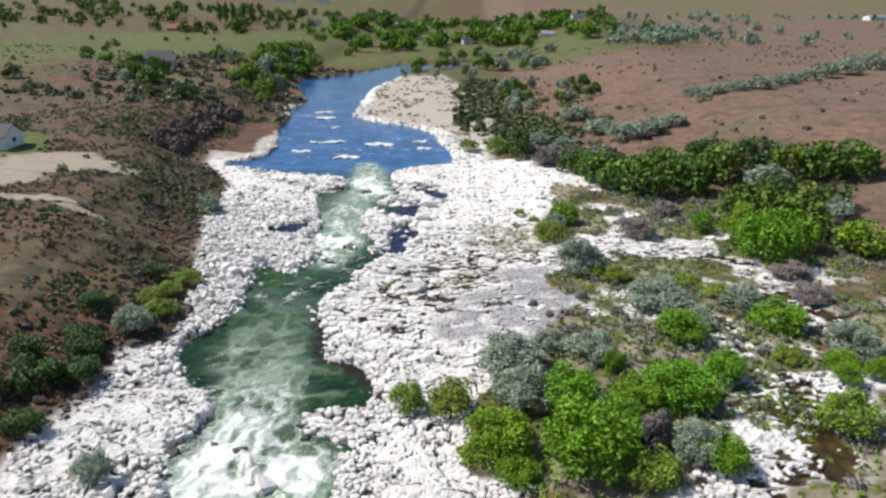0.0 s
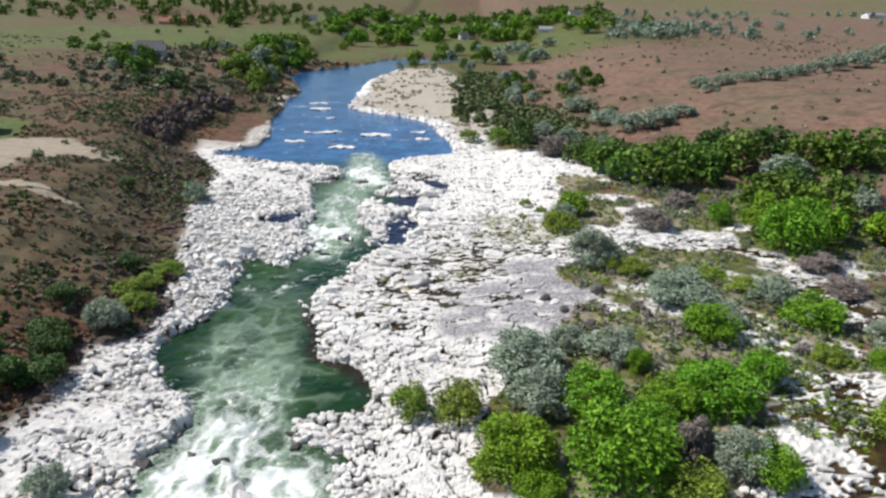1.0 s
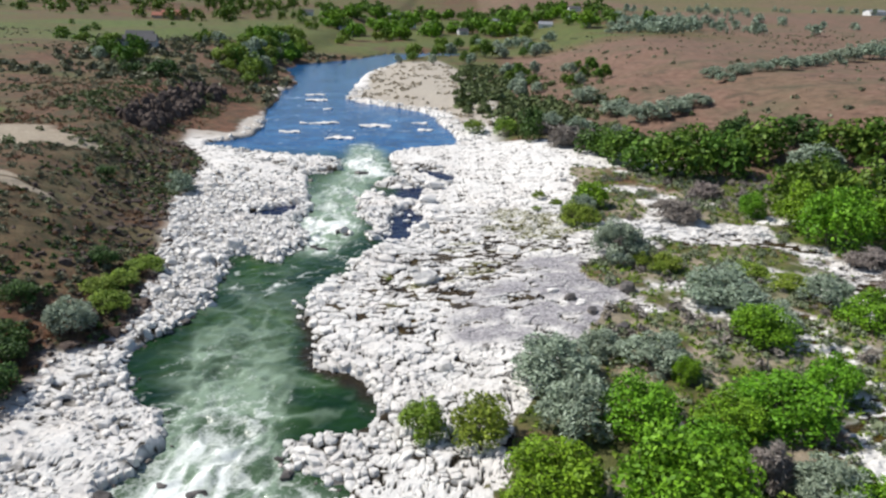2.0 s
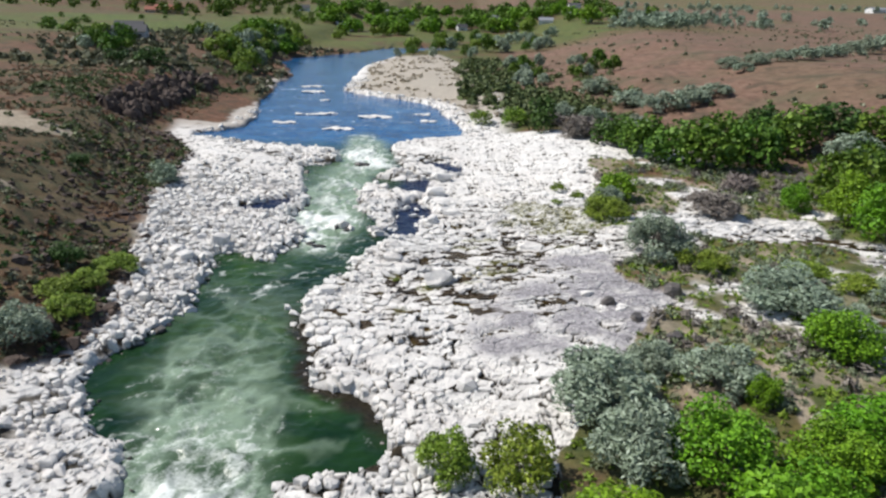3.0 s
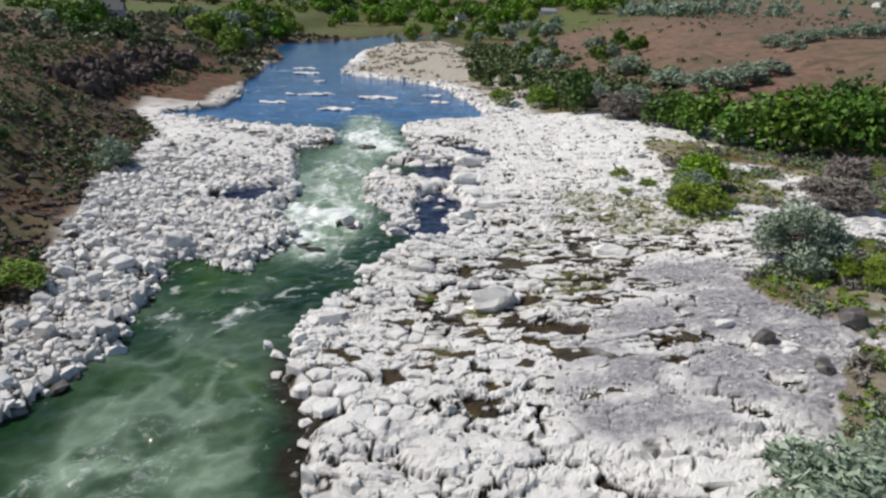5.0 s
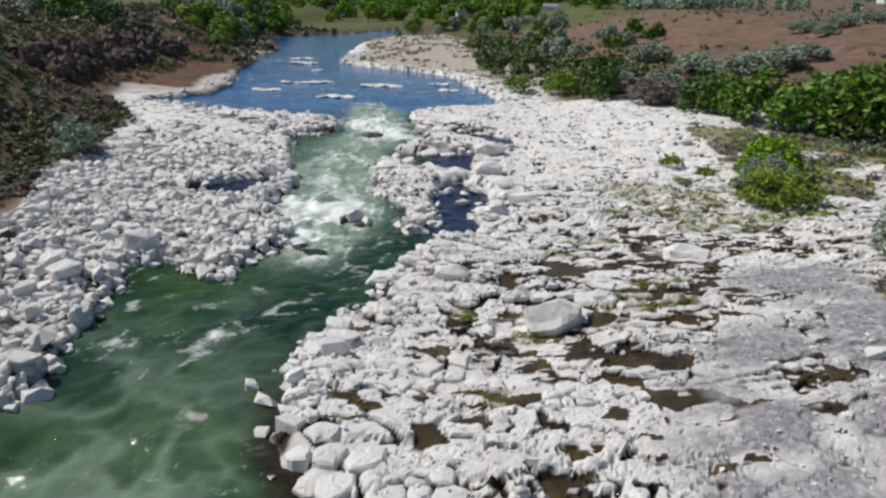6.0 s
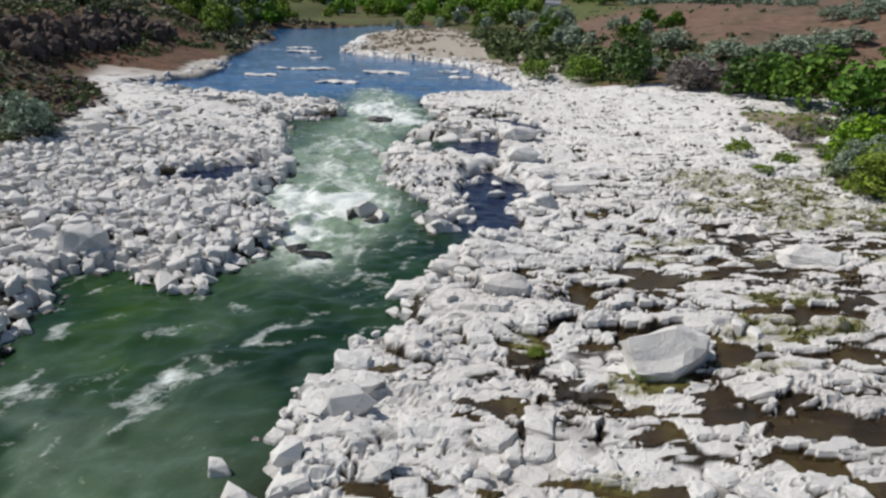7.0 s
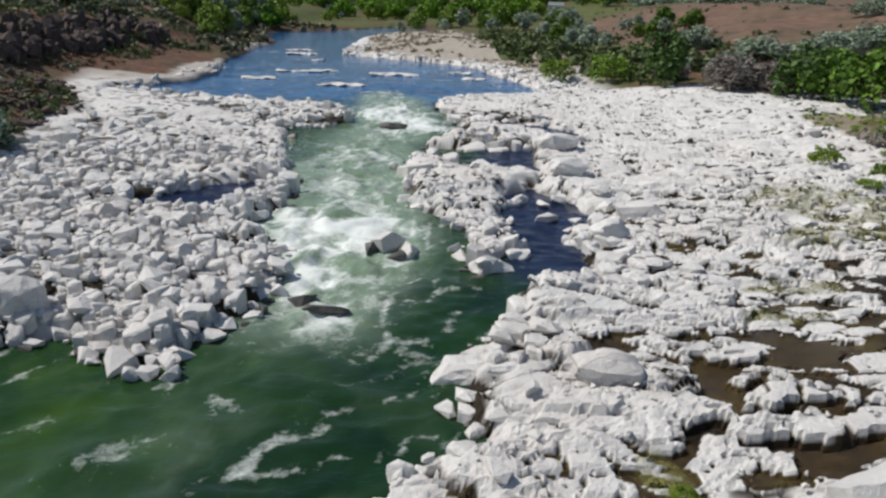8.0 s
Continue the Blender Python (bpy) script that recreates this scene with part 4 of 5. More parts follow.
boulder(-42.6, 131.6, 2.6, 2.0, 1.5, 0, 9)
boulder(-10.5, 148.5, 3.2, 2.4, 1.5, 30, 10)
boulder(20.9, 101.2, 2.3, 2.0, 1.9, 0, 11, DARK_ROCK, "round grey boulder beside turf")
boulder(12.9, 98.0, 2.0, 1.5, 1.1, 20, 12, DARK_ROCK, "reddish grey boulder on the gravel flat")
boulder(-2.4, 82.5, 1.9, 1.6, 1.2, 0, 13)
boulder(-9.2, 73.6, 1.8, 2.2, 1.6, 20, 14, label="white boulder at the mouth of the inlet")
boulder(-14.6, 119.9, 2.4, 1.8, 1.5, 0, 15)
boulder(-16.4, 114.2, 2.8, 2.2, 1.6, 10, 16)
boulder(-27.3, 114.4, 1.5, 1.3, 1.1, 10, 17)
boulder(-28.6, 113.0, 1.6, 1.2, 1.0, 60, 18)
boulder(-37.5, 110.5, 2.6, 2.2, 1.6, 60, 19)
boulder(-39.5, 113.0, 2.8, 2.2, 1.7, 60, 20)
boulder(11.2, 100.6, 1.5, 1.1, 0.8, 20, 21)
boulder(17.5, 90.0, 2.2, 1.7, 1.1, 20, 22, DARK_ROCK, "half-buried grey boulder on the gravel flat")
boulder(15.0, 94.0, 2.0, 1.4, 0.9, 70, 23, DARK_ROCK, "half-buried grey boulder on the gravel flat")


boulder(-6.3, 156.5, 4.2, 3.0, 1.9, 10, 24)
boulder(-4.2, 135.5, 3.6, 2.6, 1.6, -10, 25)
boulder(-7.2, 146.5, 3.6, 3.0, 1.7, 30, 26)


def river_rock(x, y, w, d, h, a, seed, mat=ROCK, label="pale rock standing in the river"):
    ob = boulder(x, y, w, d, h, a, seed, mat, label, points=15)
    ob.name = "river_rock"
    ob.location.z = 0.8 * float(ss(np.array(y), 148, 188)) + h * 0.12
    ob["group"] = "rocks in the river"
    return ob


river_rock(-20.5, 128.4, 2.3, 1.7, 2.0, 20, 231, label="jagged pale rock standing in the rapids")
river_rock(-19.3, 127.9, 1.9, 1.4, 1.3, 70, 232, label="jagged pale rock standing in the rapids")
river_rock(-21.3, 128.1, 1.4, 1.1, 1.2, 40, 233, DARK_ROCK, "dark wet rock in the rapids")
river_rock(-20.1, 127.2, 1.7, 1.0, 0.9, 10, 234, DARK_ROCK, "dark wet rock in the rapids")
for k in range(7):
    river_rock(-18.6 + 0.55 * (k % 4) + rng.normal(0, 0.15), 107.4 + 0.7 * (k // 4) + rng.normal(0, 0.15), rng.uniform(0.6, 1.1), rng.uniform(0.5, 0.9), rng.uniform(0.6, 1.0), rng.uniform(0, 180), 240 + k)
for k in range(6):
    river_rock(-28.9 + 0.6 * (k % 3) + rng.normal(0, 0.15), 114.2 - 0.7 * (k // 3) + rng.normal(0, 0.15), rng.uniform(0.6, 1.2), rng.uniform(0.5, 1.0), rng.uniform(0.6, 1.0), rng.uniform(0, 180), 250 + k)
river_rock(-14.6, 125.9, 2.6, 1.8, 1.6, 10, 41)
river_rock(-10.3, 135.6, 1.8, 1.2, 0.9, 5, 42)
river_rock(-22.6, 119.6, 2.2, 1.5, 0.8, 20, 33, DARK_ROCK, "dark wet rock in the rapids")
river_rock(-24.0, 120.8, 1.7, 1.3, 0.7, 50, 34, DARK_ROCK, "dark wet rock in the rapids")
river_rock(-21.9, 98.9, 1.0, 0.8, 0.9, 0, 35)
river_rock(-23.1, 169.5, 3.4, 1.5, 1.0, 15, 36, DARK_ROCK, "dark wet rock in the rapids")
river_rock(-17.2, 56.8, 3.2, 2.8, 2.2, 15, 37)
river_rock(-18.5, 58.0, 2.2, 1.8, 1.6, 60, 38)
river_rock(-21.2, 62.4, 1.8, 1.2, 0.7, 10, 39, DARK_ROCK, "dark wet rock in the rapids")
river_rock(-24.3, 63.3, 1.2, 0.9, 0.6, 10, 40, DARK_ROCK, "dark wet rock in the rapids")
for k, (x, y, w, d) in enumerate([(-34.8, 209.6, 6.5, 2.6), (-27.5, 231.0, 9, 3.4), (-50, 215.5, 6.5, 1.8), (-46.5, 232, 9, 2.0), (-41.5, 234.5, 5.5, 1.6),
                                  (-56, 285, 9.0, 4.5), (-60, 300, 8, 3), (-48, 262, 4, 2), (-14, 238, 6, 3), (-12, 226, 5, 2.5)]):
    w, d = (w * 1.35, d * 1.3) if k < 2 else (w, d)
    for j in range(5):
        q = (j - 2) / 2.5
        river_rock(x + q * w * 0.38 + rng.normal(0, 0.3), y + q * d * 0.3 + rng.normal(0, 0.5), w * rng.uniform(0.3, 0.5), d * rng.uniform(0.9, 1.5), rng.uniform(0.5, 0.9), rng.uniform(-15, 15), 50 + 5 * k + j,
                   label="low white rock awash in the blue reach")
for k in range(24):
    # broken rocks along the foot of the island and spit
    a = rng.uniform(0, 1)
    i = rng.integers(0, len(ISLAND))
    (ax, ay), (bx, by) = ISLAND[i], ISLAND[(i + 1) % len(ISLAND)]
    river_rock(ax + (bx - ax) * a + rng.normal(0, 0.4), ay + (by - ay) * a + rng.normal(0, 0.4), rng.uniform(0.7, 1.8), rng.uniform(0.6, 1.4), rng.uniform(0.6, 1.2), rng.uniform(0, 180), 170 + k)

# dark basalt rim on the west slope
n = 420
cy = rng.uniform(186, 262, n)
cx = np.interp(cy, ROCK_Y, ROCK_X) - rng.uniform(7, 15, n)
ch = height(cx, cy)
keep_rim = fbm(cx / 6, cy / 6, 3, 401) > -0.25
s = rng.uniform(0.8, 3.0, n)
COLUMNS = [stone_shape(500 + k, 1.5, 14) for k in range(8)]
heap("basalt_rim", COLUMNS, np.stack([cx, cy, ch + 0.25 * s, s, rng.integers(0, 8, n), rng.uniform(0, 6.28, n), rng.normal(0, 0.12, n)], 1)[keep_rim], BASALT, "broken dark basalt columns along the slope's rim", "rock outcrop")
n = 1500
cy = rng.uniform(60, 190, n)
cx = np.interp(cy, ROCK_Y, ROCK_X) - np.abs(rng.normal(0, 9, n)) + 1.0
ch = height(cx, cy)
s = np.clip(np.exp(rng.normal(-0.5, 0.5, n)), 0.25, 1.8)
heap("slope_rocks", STONES, np.stack([cx, cy, ch + 0.08 * s, s, rng.integers(0, 16, n), rng.uniform(0, 6.28, n), rng.normal(0, 0.2, n)], 1), BASALT, "dark lava rocks strewn over the brown slope", "rocks")


# ---- plants ----
def crown_mesh(name, seed, lobes, leaves, leaf, mat, long=1.0, low=0.0, spread=0.33, up=0.35):
    """A crown one wide and one high: many small leaves on overlapping lobes, with gaps between them."""
    r = np.random.default_rng(seed)
    u = r.normal(size=(lobes, 3))
    u /= np.linalg.norm(u, axis=1)[:, None]
    u[:, 2] = np.abs(u[:, 2]) * 0.9 - 0.25 * (r.uniform(size=lobes) < 0.45)
    rad = r.uniform(0.5, 1.0, lobes) ** 0.5
    lr = r.uniform(0.6, 1.15, lobes) * spread * 0.5
    c = np.stack([u[:, 0] * rad * (0.5 - 0.5 * spread * 0.7), u[:, 1] * rad * (0.5 - 0.5 * spread * 0.7), low + 0.30 + u[:, 2] * rad * (0.62 - low)], 1)
    c[:, 2] = np.clip(c[:, 2], low + 0.08, 0.92 - lr * 0.6)
    i = r.choice(lobes, leaves, p=lr ** 2 / (lr ** 2).sum())
    d = r.normal(size=(leaves, 3))
    d[:, 2] += up
    d /= np.linalg.norm(d, axis=1)[:, None]
    p = c[i] + d * (lr[i] * r.uniform(0.55, 1.08, leaves) ** 0.6)[:, None] * (1, 1, 1.15)
    p[:, 2] = np.maximum(p[:, 2], 0.01)
    nrm = d + 0.8 * r.normal(size=(leaves, 3))
    nrm /= np.linalg.norm(nrm, axis=1)[:, None]
    t1 = np.cross(nrm, r.normal(size=(leaves, 3)))
    t1 /= np.linalg.norm(t1, axis=1)[:, None]
    t2 = np.cross(nrm, t1)
    s = (leaf * r.uniform(0.6, 1.4, leaves))[:, None]
    a, b = t1 * s * long, t2 * s * 0.8 / long ** 0.5
    v = np.stack([p - a, p + b * 0.9 - a * 0.1, p + a, p - b * 0.9 + a * 0.1], 1).reshape(-1, 3)
    return mesh_from(name, v, np.arange(leaves * 4).reshape(-1, 4), mat)


def stems_mesh(name, seed, stems, height_, thick, mat=BARK, reach=0.3, depth=2):
    """Tapered stems that fork into limbs, in a space one wide and one high."""
    r = np.random.default_rng(seed)
    vs, fs = [], []

    def limb(p, d, length, rad, depth):
        rings = []
        for k in range(4):
            q = p + d * length * k / 3 + np.array([0, 0, 0.06 * length * k * k / 9])
            e1 = np.cross(d, (0.3, 0.9, 0.1))
            e1 /= np.linalg.norm(e1)
            e2 = np.cross(d, e1)
            w = rad * (1 - 0.22 * k)
            rings.append(len(vs))
            vs.extend(q + w * (np.cos(t) * e1 + np.sin(t) * e2) for t in (0.5, 1.75, 3.0, 4.27, 5.5))
        for a, b in zip(rings, rings[1:]):
            fs.extend((a + j, a + (j + 1) % 5, b + (j + 1) % 5, b + j) for j in range(5))
        if depth:
            for _ in range(3):
                d2 = d + 0.55 * r.normal(size=3)
                d2[2] = abs(d2[2])
                limb(p + d * length * r.uniform(0.55, 0.95), d2 / np.linalg.norm(d2), length * 0.6, rad * 0.5, depth - 1)

    for _ in range(stems):
        d = np.array([r.normal() * reach, r.normal() * reach, 1.0])
        limb(np.array([r.normal() * 0.02, r.normal() * 0.02, -0.03]), d / np.linalg.norm(d), height_, thick, min(depth, 1 if stems > 2 else 2))
    return mesh_from(name, np.array(vs), fs, mat, True)


KINDS = {
    # kind: crowns' (seed, lobes, leaves, size, stretch, low, spread), material, stems
    "green": [(s, 40, 5800, 0.0205, 1.15, 0.03, 0.34) for s in (11, 12, 13)],
    "yellow": [(s, 38, 3600, 0.0225, 1.2, 0.0, 0.30) for s in (21, 22)],
    "silver": [(s, 42, 4800, 0.0195, 1.7, 0.0, 0.27) for s in (31, 32, 33)],
    "deep": [(s, 30, 2800, 0.027, 1.1, 0.02, 0.36) for s in (41, 42)],
    "dull": [(s, 34, 3600, 0.026, 1.15, 0.0, 0.36) for s in (61, 62)],
    "twig": [(51, 30, 2600, 0.030, 3.2, 0.0, 0.32)],
}
NAMES = {"green": ("tree", "bright green leafy tree with a dense lobed crown", "tree"), "yellow": ("shrub", "yellow-green bushy shrub on the rocky bank", "shrub"),
         "silver": ("olive_tree", "silvery grey-green bushy tree with fine leaves", "tree"), "deep": ("shrub", "dark green rounded leafy shrub", "shrub"),
         "dull": ("tree", "dull olive-green spreading leafy tree", "tree"), "twig": ("dry_shrub", "leafless grey-brown shrub of fine twigs", "shrub")}
MODELS = {}
for kind, crowns in KINDS.items():
    for k, (seed, lobes, leaves, leaf, long, low, spread) in enumerate(crowns):
        MODELS[kind, k] = (stems_mesh("trunk", seed, 2 if kind == "green" else 4, 0.42, 0.026 if kind == "green" else 0.014),
                           crown_mesh("crown", seed, lobes, leaves, leaf, LEAF[kind], long, low, spread))
        k2 = len(crowns) + k
        MODELS[kind, k2] = (stems_mesh("trunk", seed, 2, 0.42, 0.026 if kind == "green" else 0.016, depth=1), crown_mesh("crown", seed, lobes, leaves // 3, leaf * 1.6, LEAF[kind], long, low, spread))
FIRST = {}
spin = random.Random(5)


def plant(kind, x, y, w, h, group, label=""):
    """A plant of a kind: the first is built, the others are copies of it."""
    k = spin.randrange(len(KINDS[kind])) + (len(KINDS[kind]) if y > 138 or x > 62 else 0)
    m = Matrix.Translation((x, y, float(height(x, y)[0]) - 0.07 * h)) @ Euler((0, 0, spin.uniform(0, 6.28))).to_matrix().to_4x4()
    if (kind, k) not in FIRST:
        name, text, cat = NAMES[kind]
        ob = new(name)
        tagged(ob, text, cat, group)
        for piece, me in zip(("trunk", "crown"), MODELS[kind, k]):
            new(piece, me).parent = ob
        ob.matrix_basis = m @ Matrix.Diagonal((w, w, h, 1))
        FIRST[kind, k] = ob
        return tagged(ob, label)
    src = FIRST[kind, k]
    keep_scale = src.scale.copy()
    src.scale = (w, w, h)
    ob = copy_thing(src, m)
    src.scale = keep_scale
    return tagged(ob, label or NAMES[kind][1], "", group)


def plants(kind, group, rows, label=""):
    for x, y, w, h in rows:
        plant(kind, x, y, w, h, group, label)


plants("yellow", "shrubs on the east bank", [(-4.0, 70.7, 5.2, 4.6), (1.0, 70.1, 5.8, 5.4), (20.7, 56.9, 6.4, 3.8), (19.0, 130.0, 7.7, 4.4), (39.2, 108.4, 6.5, 2.2),
       (43.0, 103.6, 7.1, 2.6), (11.9, 215.9, 8.8, 6.0), (3.1, 219.6, 7.2, 5.0), (44.7, 82.5, 4.4, 2.6), (27.9, 109.3, 5.6, 2.4)])
plants("green", "trees on the east bank", [(6.1, 61.3, 8.2, 6.0), (15.0, 58.9, 10.2, 8.6), (14.6, 70.1, 7.6, 6.2), (27.4, 71.2, 9.4, 5.7), (22.0, 69.3, 6.4, 5.0),
       (34.5, 76.7, 5.8, 4.9), (31.9, 87.1, 7.9, 5.1), (28.3, 59.1, 5.5, 4.4), (23.2, 140.9, 7.1, 5.6), (47.6, 92.4, 8.7, 5.2), (50.7, 80.8, 5.0, 3.2),
       (48.9, 76.0, 4.1, 2.7), (53.2, 77.0, 3.6, 3.7), (21.1, 78.2, 3.2, 3.2), (77.3, 126.5, 11.5, 7.5), (8.1, 57.5, 4.9, 2.9), (18.6, 64.0, 6.5, 5.5)])
plants("yellow", "shrubs on the east bank", [(44.4, 66.8, 7.8, 5.2), (26.3, 107.0, 3.4, 2.0), (24.6, 110.0, 4.0, 2.6)])
plants("green", "trees at the slope's foot", [
        (50.9, 137.3, 5.2, 5.7),  (57.4, 121.5, 12.6, 11.5), (56.8, 132.0, 9.9, 8.4),
        (66.0, 128.0, 9.0, 8.5)])
plants("dull", "trees at the slope's foot", [(67.5, 177.1, 13.9, 11.0), (54.4, 177.8, 12.6, 11.0), (90.1, 169.4, 13.3, 10.0), (97.6, 168.6, 11.8, 9.9), (83.6, 172.6, 13.5, 10.8),
       (70.5, 137.2, 13.5, 12.5), (61.9, 143.4, 12.9, 11.5)])
plants("dull", "trees at the slope's foot", [(45.8, 164.1, 14.0, 10.7), (40.6, 170.0, 12.5, 9.6), (36.5, 178.1, 11.6, 9.0), (56.6, 168.6, 12.4, 12.0), (33.0, 183.5, 8.0, 7.0)])
plants("twig", "dry shrubs on the east bank", [(28, 204, 8, 5), (34, 200, 9, 5), (38, 192, 8, 4.5), (22, 214, 7, 4.5)])
plants("silver", "olive trees on the east bank", [(33, 214, 9, 5), (26, 226, 9, 5), (41, 202, 10, 5.5)])
plants("deep", "trees at the slope's foot", [(18.2, 205.3, 8.4, 10.5), (31.7, 185.0, 10.6, 8.4), (78.1, 180.6, 14.5, 8.5), (65.9, 185.3, 12.0, 9.0), (74.0, 158.0, 10.0, 8.5), (84.0, 152.0, 10.0, 7.9)])
plants("silver", "olive trees on the east bank", [(8.4, 78.6, 10.4, 5.9), (9.6, 70.5, 7.4, 5.4), (18.9, 81.3, 7.6, 4.2), (25.9, 60.3, 6.3, 5.5), (32.2, 97.9, 11.0, 5.2),
       (22.2, 112.6, 8.6, 6.8), (44.5, 98.2, 6.7, 4.6), (82.2, 146.2, 9.6, 6.5), (76.4, 167.7, 12.2, 7.0), (53.9, 222.6, 14, 6.5), (62.0, 226, 13, 6), (42.6, 263.1, 14, 6),
       (54.9, 85.6, 8.1, 4.7), (48.5, 238.4, 15, 6), (20.5, 136, 6.0, 4.4), (14.0, 84.0, 5.5, 3.6), (36.0, 92.0, 6.0, 3.6)])
plants("silver", "shrubs in the gully of the hill", [(88.5, 272.9, 10.7, 4.3), (94.0, 264.7, 10.4, 4.5), (102.5, 266.0, 10.4, 4.7), (112.5, 271.4, 12.7, 5.7), (132.1, 292.0, 11.4, 5.3),
       (164.3, 326.0, 12.7, 8.7), (178.5, 335.4, 15.5, 9.5), (198.7, 354.5, 16.4, 9.8), (69.9, 230.5, 11.0, 4.1), (88.6, 259.2, 8.2, 3.7), (122, 280, 11, 5), (148, 308, 12, 6)])
plants("twig", "dry shrubs on the east bank", [(22.2, 62.3, 3.8, 5.4), (36.5, 133.7, 9.0, 4.4), (25.4, 195.8, 9.6, 6.4), (24.2, 117.4, 5.0, 4.0), (57.8, 103.9, 7.9, 3.4), (58.4, 113.1, 7.6, 3.6), (31, 193, 8, 5.5), (47, 150, 7, 4)])
plants("silver", "shrubs on the west bank", [(-53.8, 143.8, 6.1, 4.6), (-43.6, 86.1, 6.2, 4.6), (-33.3, 55.3, 4.3, 2.9)])
plants("yellow", "shrubs on the west bank", [(-42.3, 91.8, 5.2, 2.6), (-43.6, 104.5, 6.4, 2.3), (-44.0, 99.0, 5.0, 2.2), (-45.2, 95.2, 4.9, 2.6)])
plants("deep", "shrubs on the west bank", [(-47.9, 102.1, 4.5, 3.0), (-47.2, 70.0, 6.5, 4.7), (-44.4, 72.7, 6.0, 3.6), (-50.8, 73.8, 5.4, 4.2), (-44.2, 61.5, 4.7, 3.2),
       (-64.0, 136.4, 4.6, 2.6), (-55.0, 147, 5, 3), (-48.0, 81.0, 5.5, 3.2), (-50, 88, 4.5, 2.6), (-46.0, 78.0, 5.0, 3.2), (-51.0, 66.0, 6.0, 3.5)])
plants("deep", "shrubs on the far west bank", [(-102.2, 254.7, 12.3, 6.5), (-115.0, 259.2, 9.5, 5.3), (-188.8, 289.3, 9.4, 6.3), (-96, 330, 10, 7)])
plants("yellow", "trees on the far west bank", [(-91.8, 322.3, 14.3, 13.0), (-88, 305, 9, 6), (-99, 312, 9, 6)])
plants("yellow", "small plants on the slabs", [(14.2, 147.0, 3.2, 2.0), (17.0, 143.0, 3.0, 1.6), (-6.4, 104.6, 1.5, 0.7), (-10.6, 106.6, 1.0, 0.5), (13.0, 138.5, 2.2, 0.8)], "small yellow-green plants in a joint of the rock")


def tufts(name, xs, ys, sizes, mat, per, label, category, seed, long=1.0, tall=0.7, leaf=1.0):
    """Low plants as one mesh: each a few leaves or blades round a point."""
    r = np.random.default_rng(seed)
    n = len(xs)
    base = np.stack([xs, ys, height(xs, ys)], 1).repeat(per, 0)
    s = np.asarray(sizes).repeat(per)[:, None]
    d = r.normal(size=(n * per, 3))
    d[:, 2] = np.abs(d[:, 2]) + 0.15
    d /= np.linalg.norm(d, axis=1)[:, None]
    p = base + d * s * (0.5, 0.5, tall * 0.75) * r.uniform(0.45, 1.0, (n * per, 1))
    nrm = d + 0.7 * r.normal(size=d.shape)
    t1 = np.cross(nrm, r.normal(size=d.shape))
    t1 /= np.linalg.norm(t1, axis=1)[:, None]
    t2 = np.cross(nrm, t1)
    t2 /= np.linalg.norm(t2, axis=1)[:, None]
    q = s * leaf * r.uniform(0.13, 0.27, (n * per, 1))
    a, b = t1 * q * long, t2 * q / long
    v = np.stack([p - a, p + b, p + a, p - b], 1).reshape(-1, 3)
    ob = new(name, mesh_from(name, v, np.arange(n * per * 4).reshape(-1, 4), mat))
    return tagged(ob, label, category, kind="stuff")


def scatter(n, x0, x1, y0, y1, mask):
    xs, ys = rng.uniform(x0, x1, n), rng.uniform(y0, y1, n)
    h, z = terrain(xs, ys)
    pick = rng.uniform(0, 1, n) < mask(xs, ys, z)
    return xs[pick], ys[pick]


def west_scrub(x, y, z):
    return (z["west"] > 0.3) * (x < -36) * (1 - z["track"]) * (1 - z["grass"])


xs, ys = scatter(7600, -130, -36, 50, 260, lambda x, y, z: west_scrub(x, y, z) * ss(fbm(x / 8, y / 8, 3, 601), -0.5, 0.2) * np.where(x > -90, 1, 0.5))
tufts("sagebrush", xs, ys, rng.uniform(0.5, 1.4, len(xs)), LEAF["sage"], 26, "low grey-green sagebrush over the brown slope", "sagebrush", 71, 1.2, 0.7, 0.72)
xs, ys = scatter(8600, -130, -36, 50, 260, lambda x, y, z: west_scrub(x, y, z) * ss(fbm(x / 9, y / 9, 3, 602), -0.2, 0.3))
tufts("dry_brush", xs, ys, rng.uniform(0.4, 1.2, len(xs)), LEAF["rust"], 24, "rust-brown dry brush over the slope", "brush", 72, 1.4, 0.6, 0.72)
xs, ys = scatter(9000, -125, -36, 50, 240, lambda x, y, z: west_scrub(x, y, z) * ss(fbm(x / 11, y / 11, 3, 603), -0.1, 0.35))
tufts("green_brush", xs, ys, rng.uniform(0.4, 1.1, len(xs)), LEAF["deep"], 20, "dark green low brush in hollows of the slope", "brush", 73)
xs, ys = scatter(7400, 4, 80, 44, 175, lambda x, y, z: (z["d"] > 9) * np.maximum((1 - z["rock"]) * 0.7, 0.8 * z["grass"]) * ss(fbm(x / 6, y / 6, 3, 604), -0.4, 0.3))
tufts("bank_brush", xs, ys, rng.uniform(0.6, 2.0, len(xs)), LEAF["grey"], 50, "grey-green low brush between the rocks", "brush", 74, 1.3, 0.7, 0.46)
xs, ys = scatter(1500, 4, 80, 44, 175, lambda x, y, z: (z["d"] > 9) * (1 - z["rock"]) * ss(fbm(x / 7, y / 7, 3, 610), -0.1, 0.3))
tufts("dry_brush", xs, ys, rng.uniform(0.7, 2.2, len(xs)), LEAF["twig"], 44, "grey leafless brush between the green trees", "brush", 82, 2.2, 0.8, 0.6)
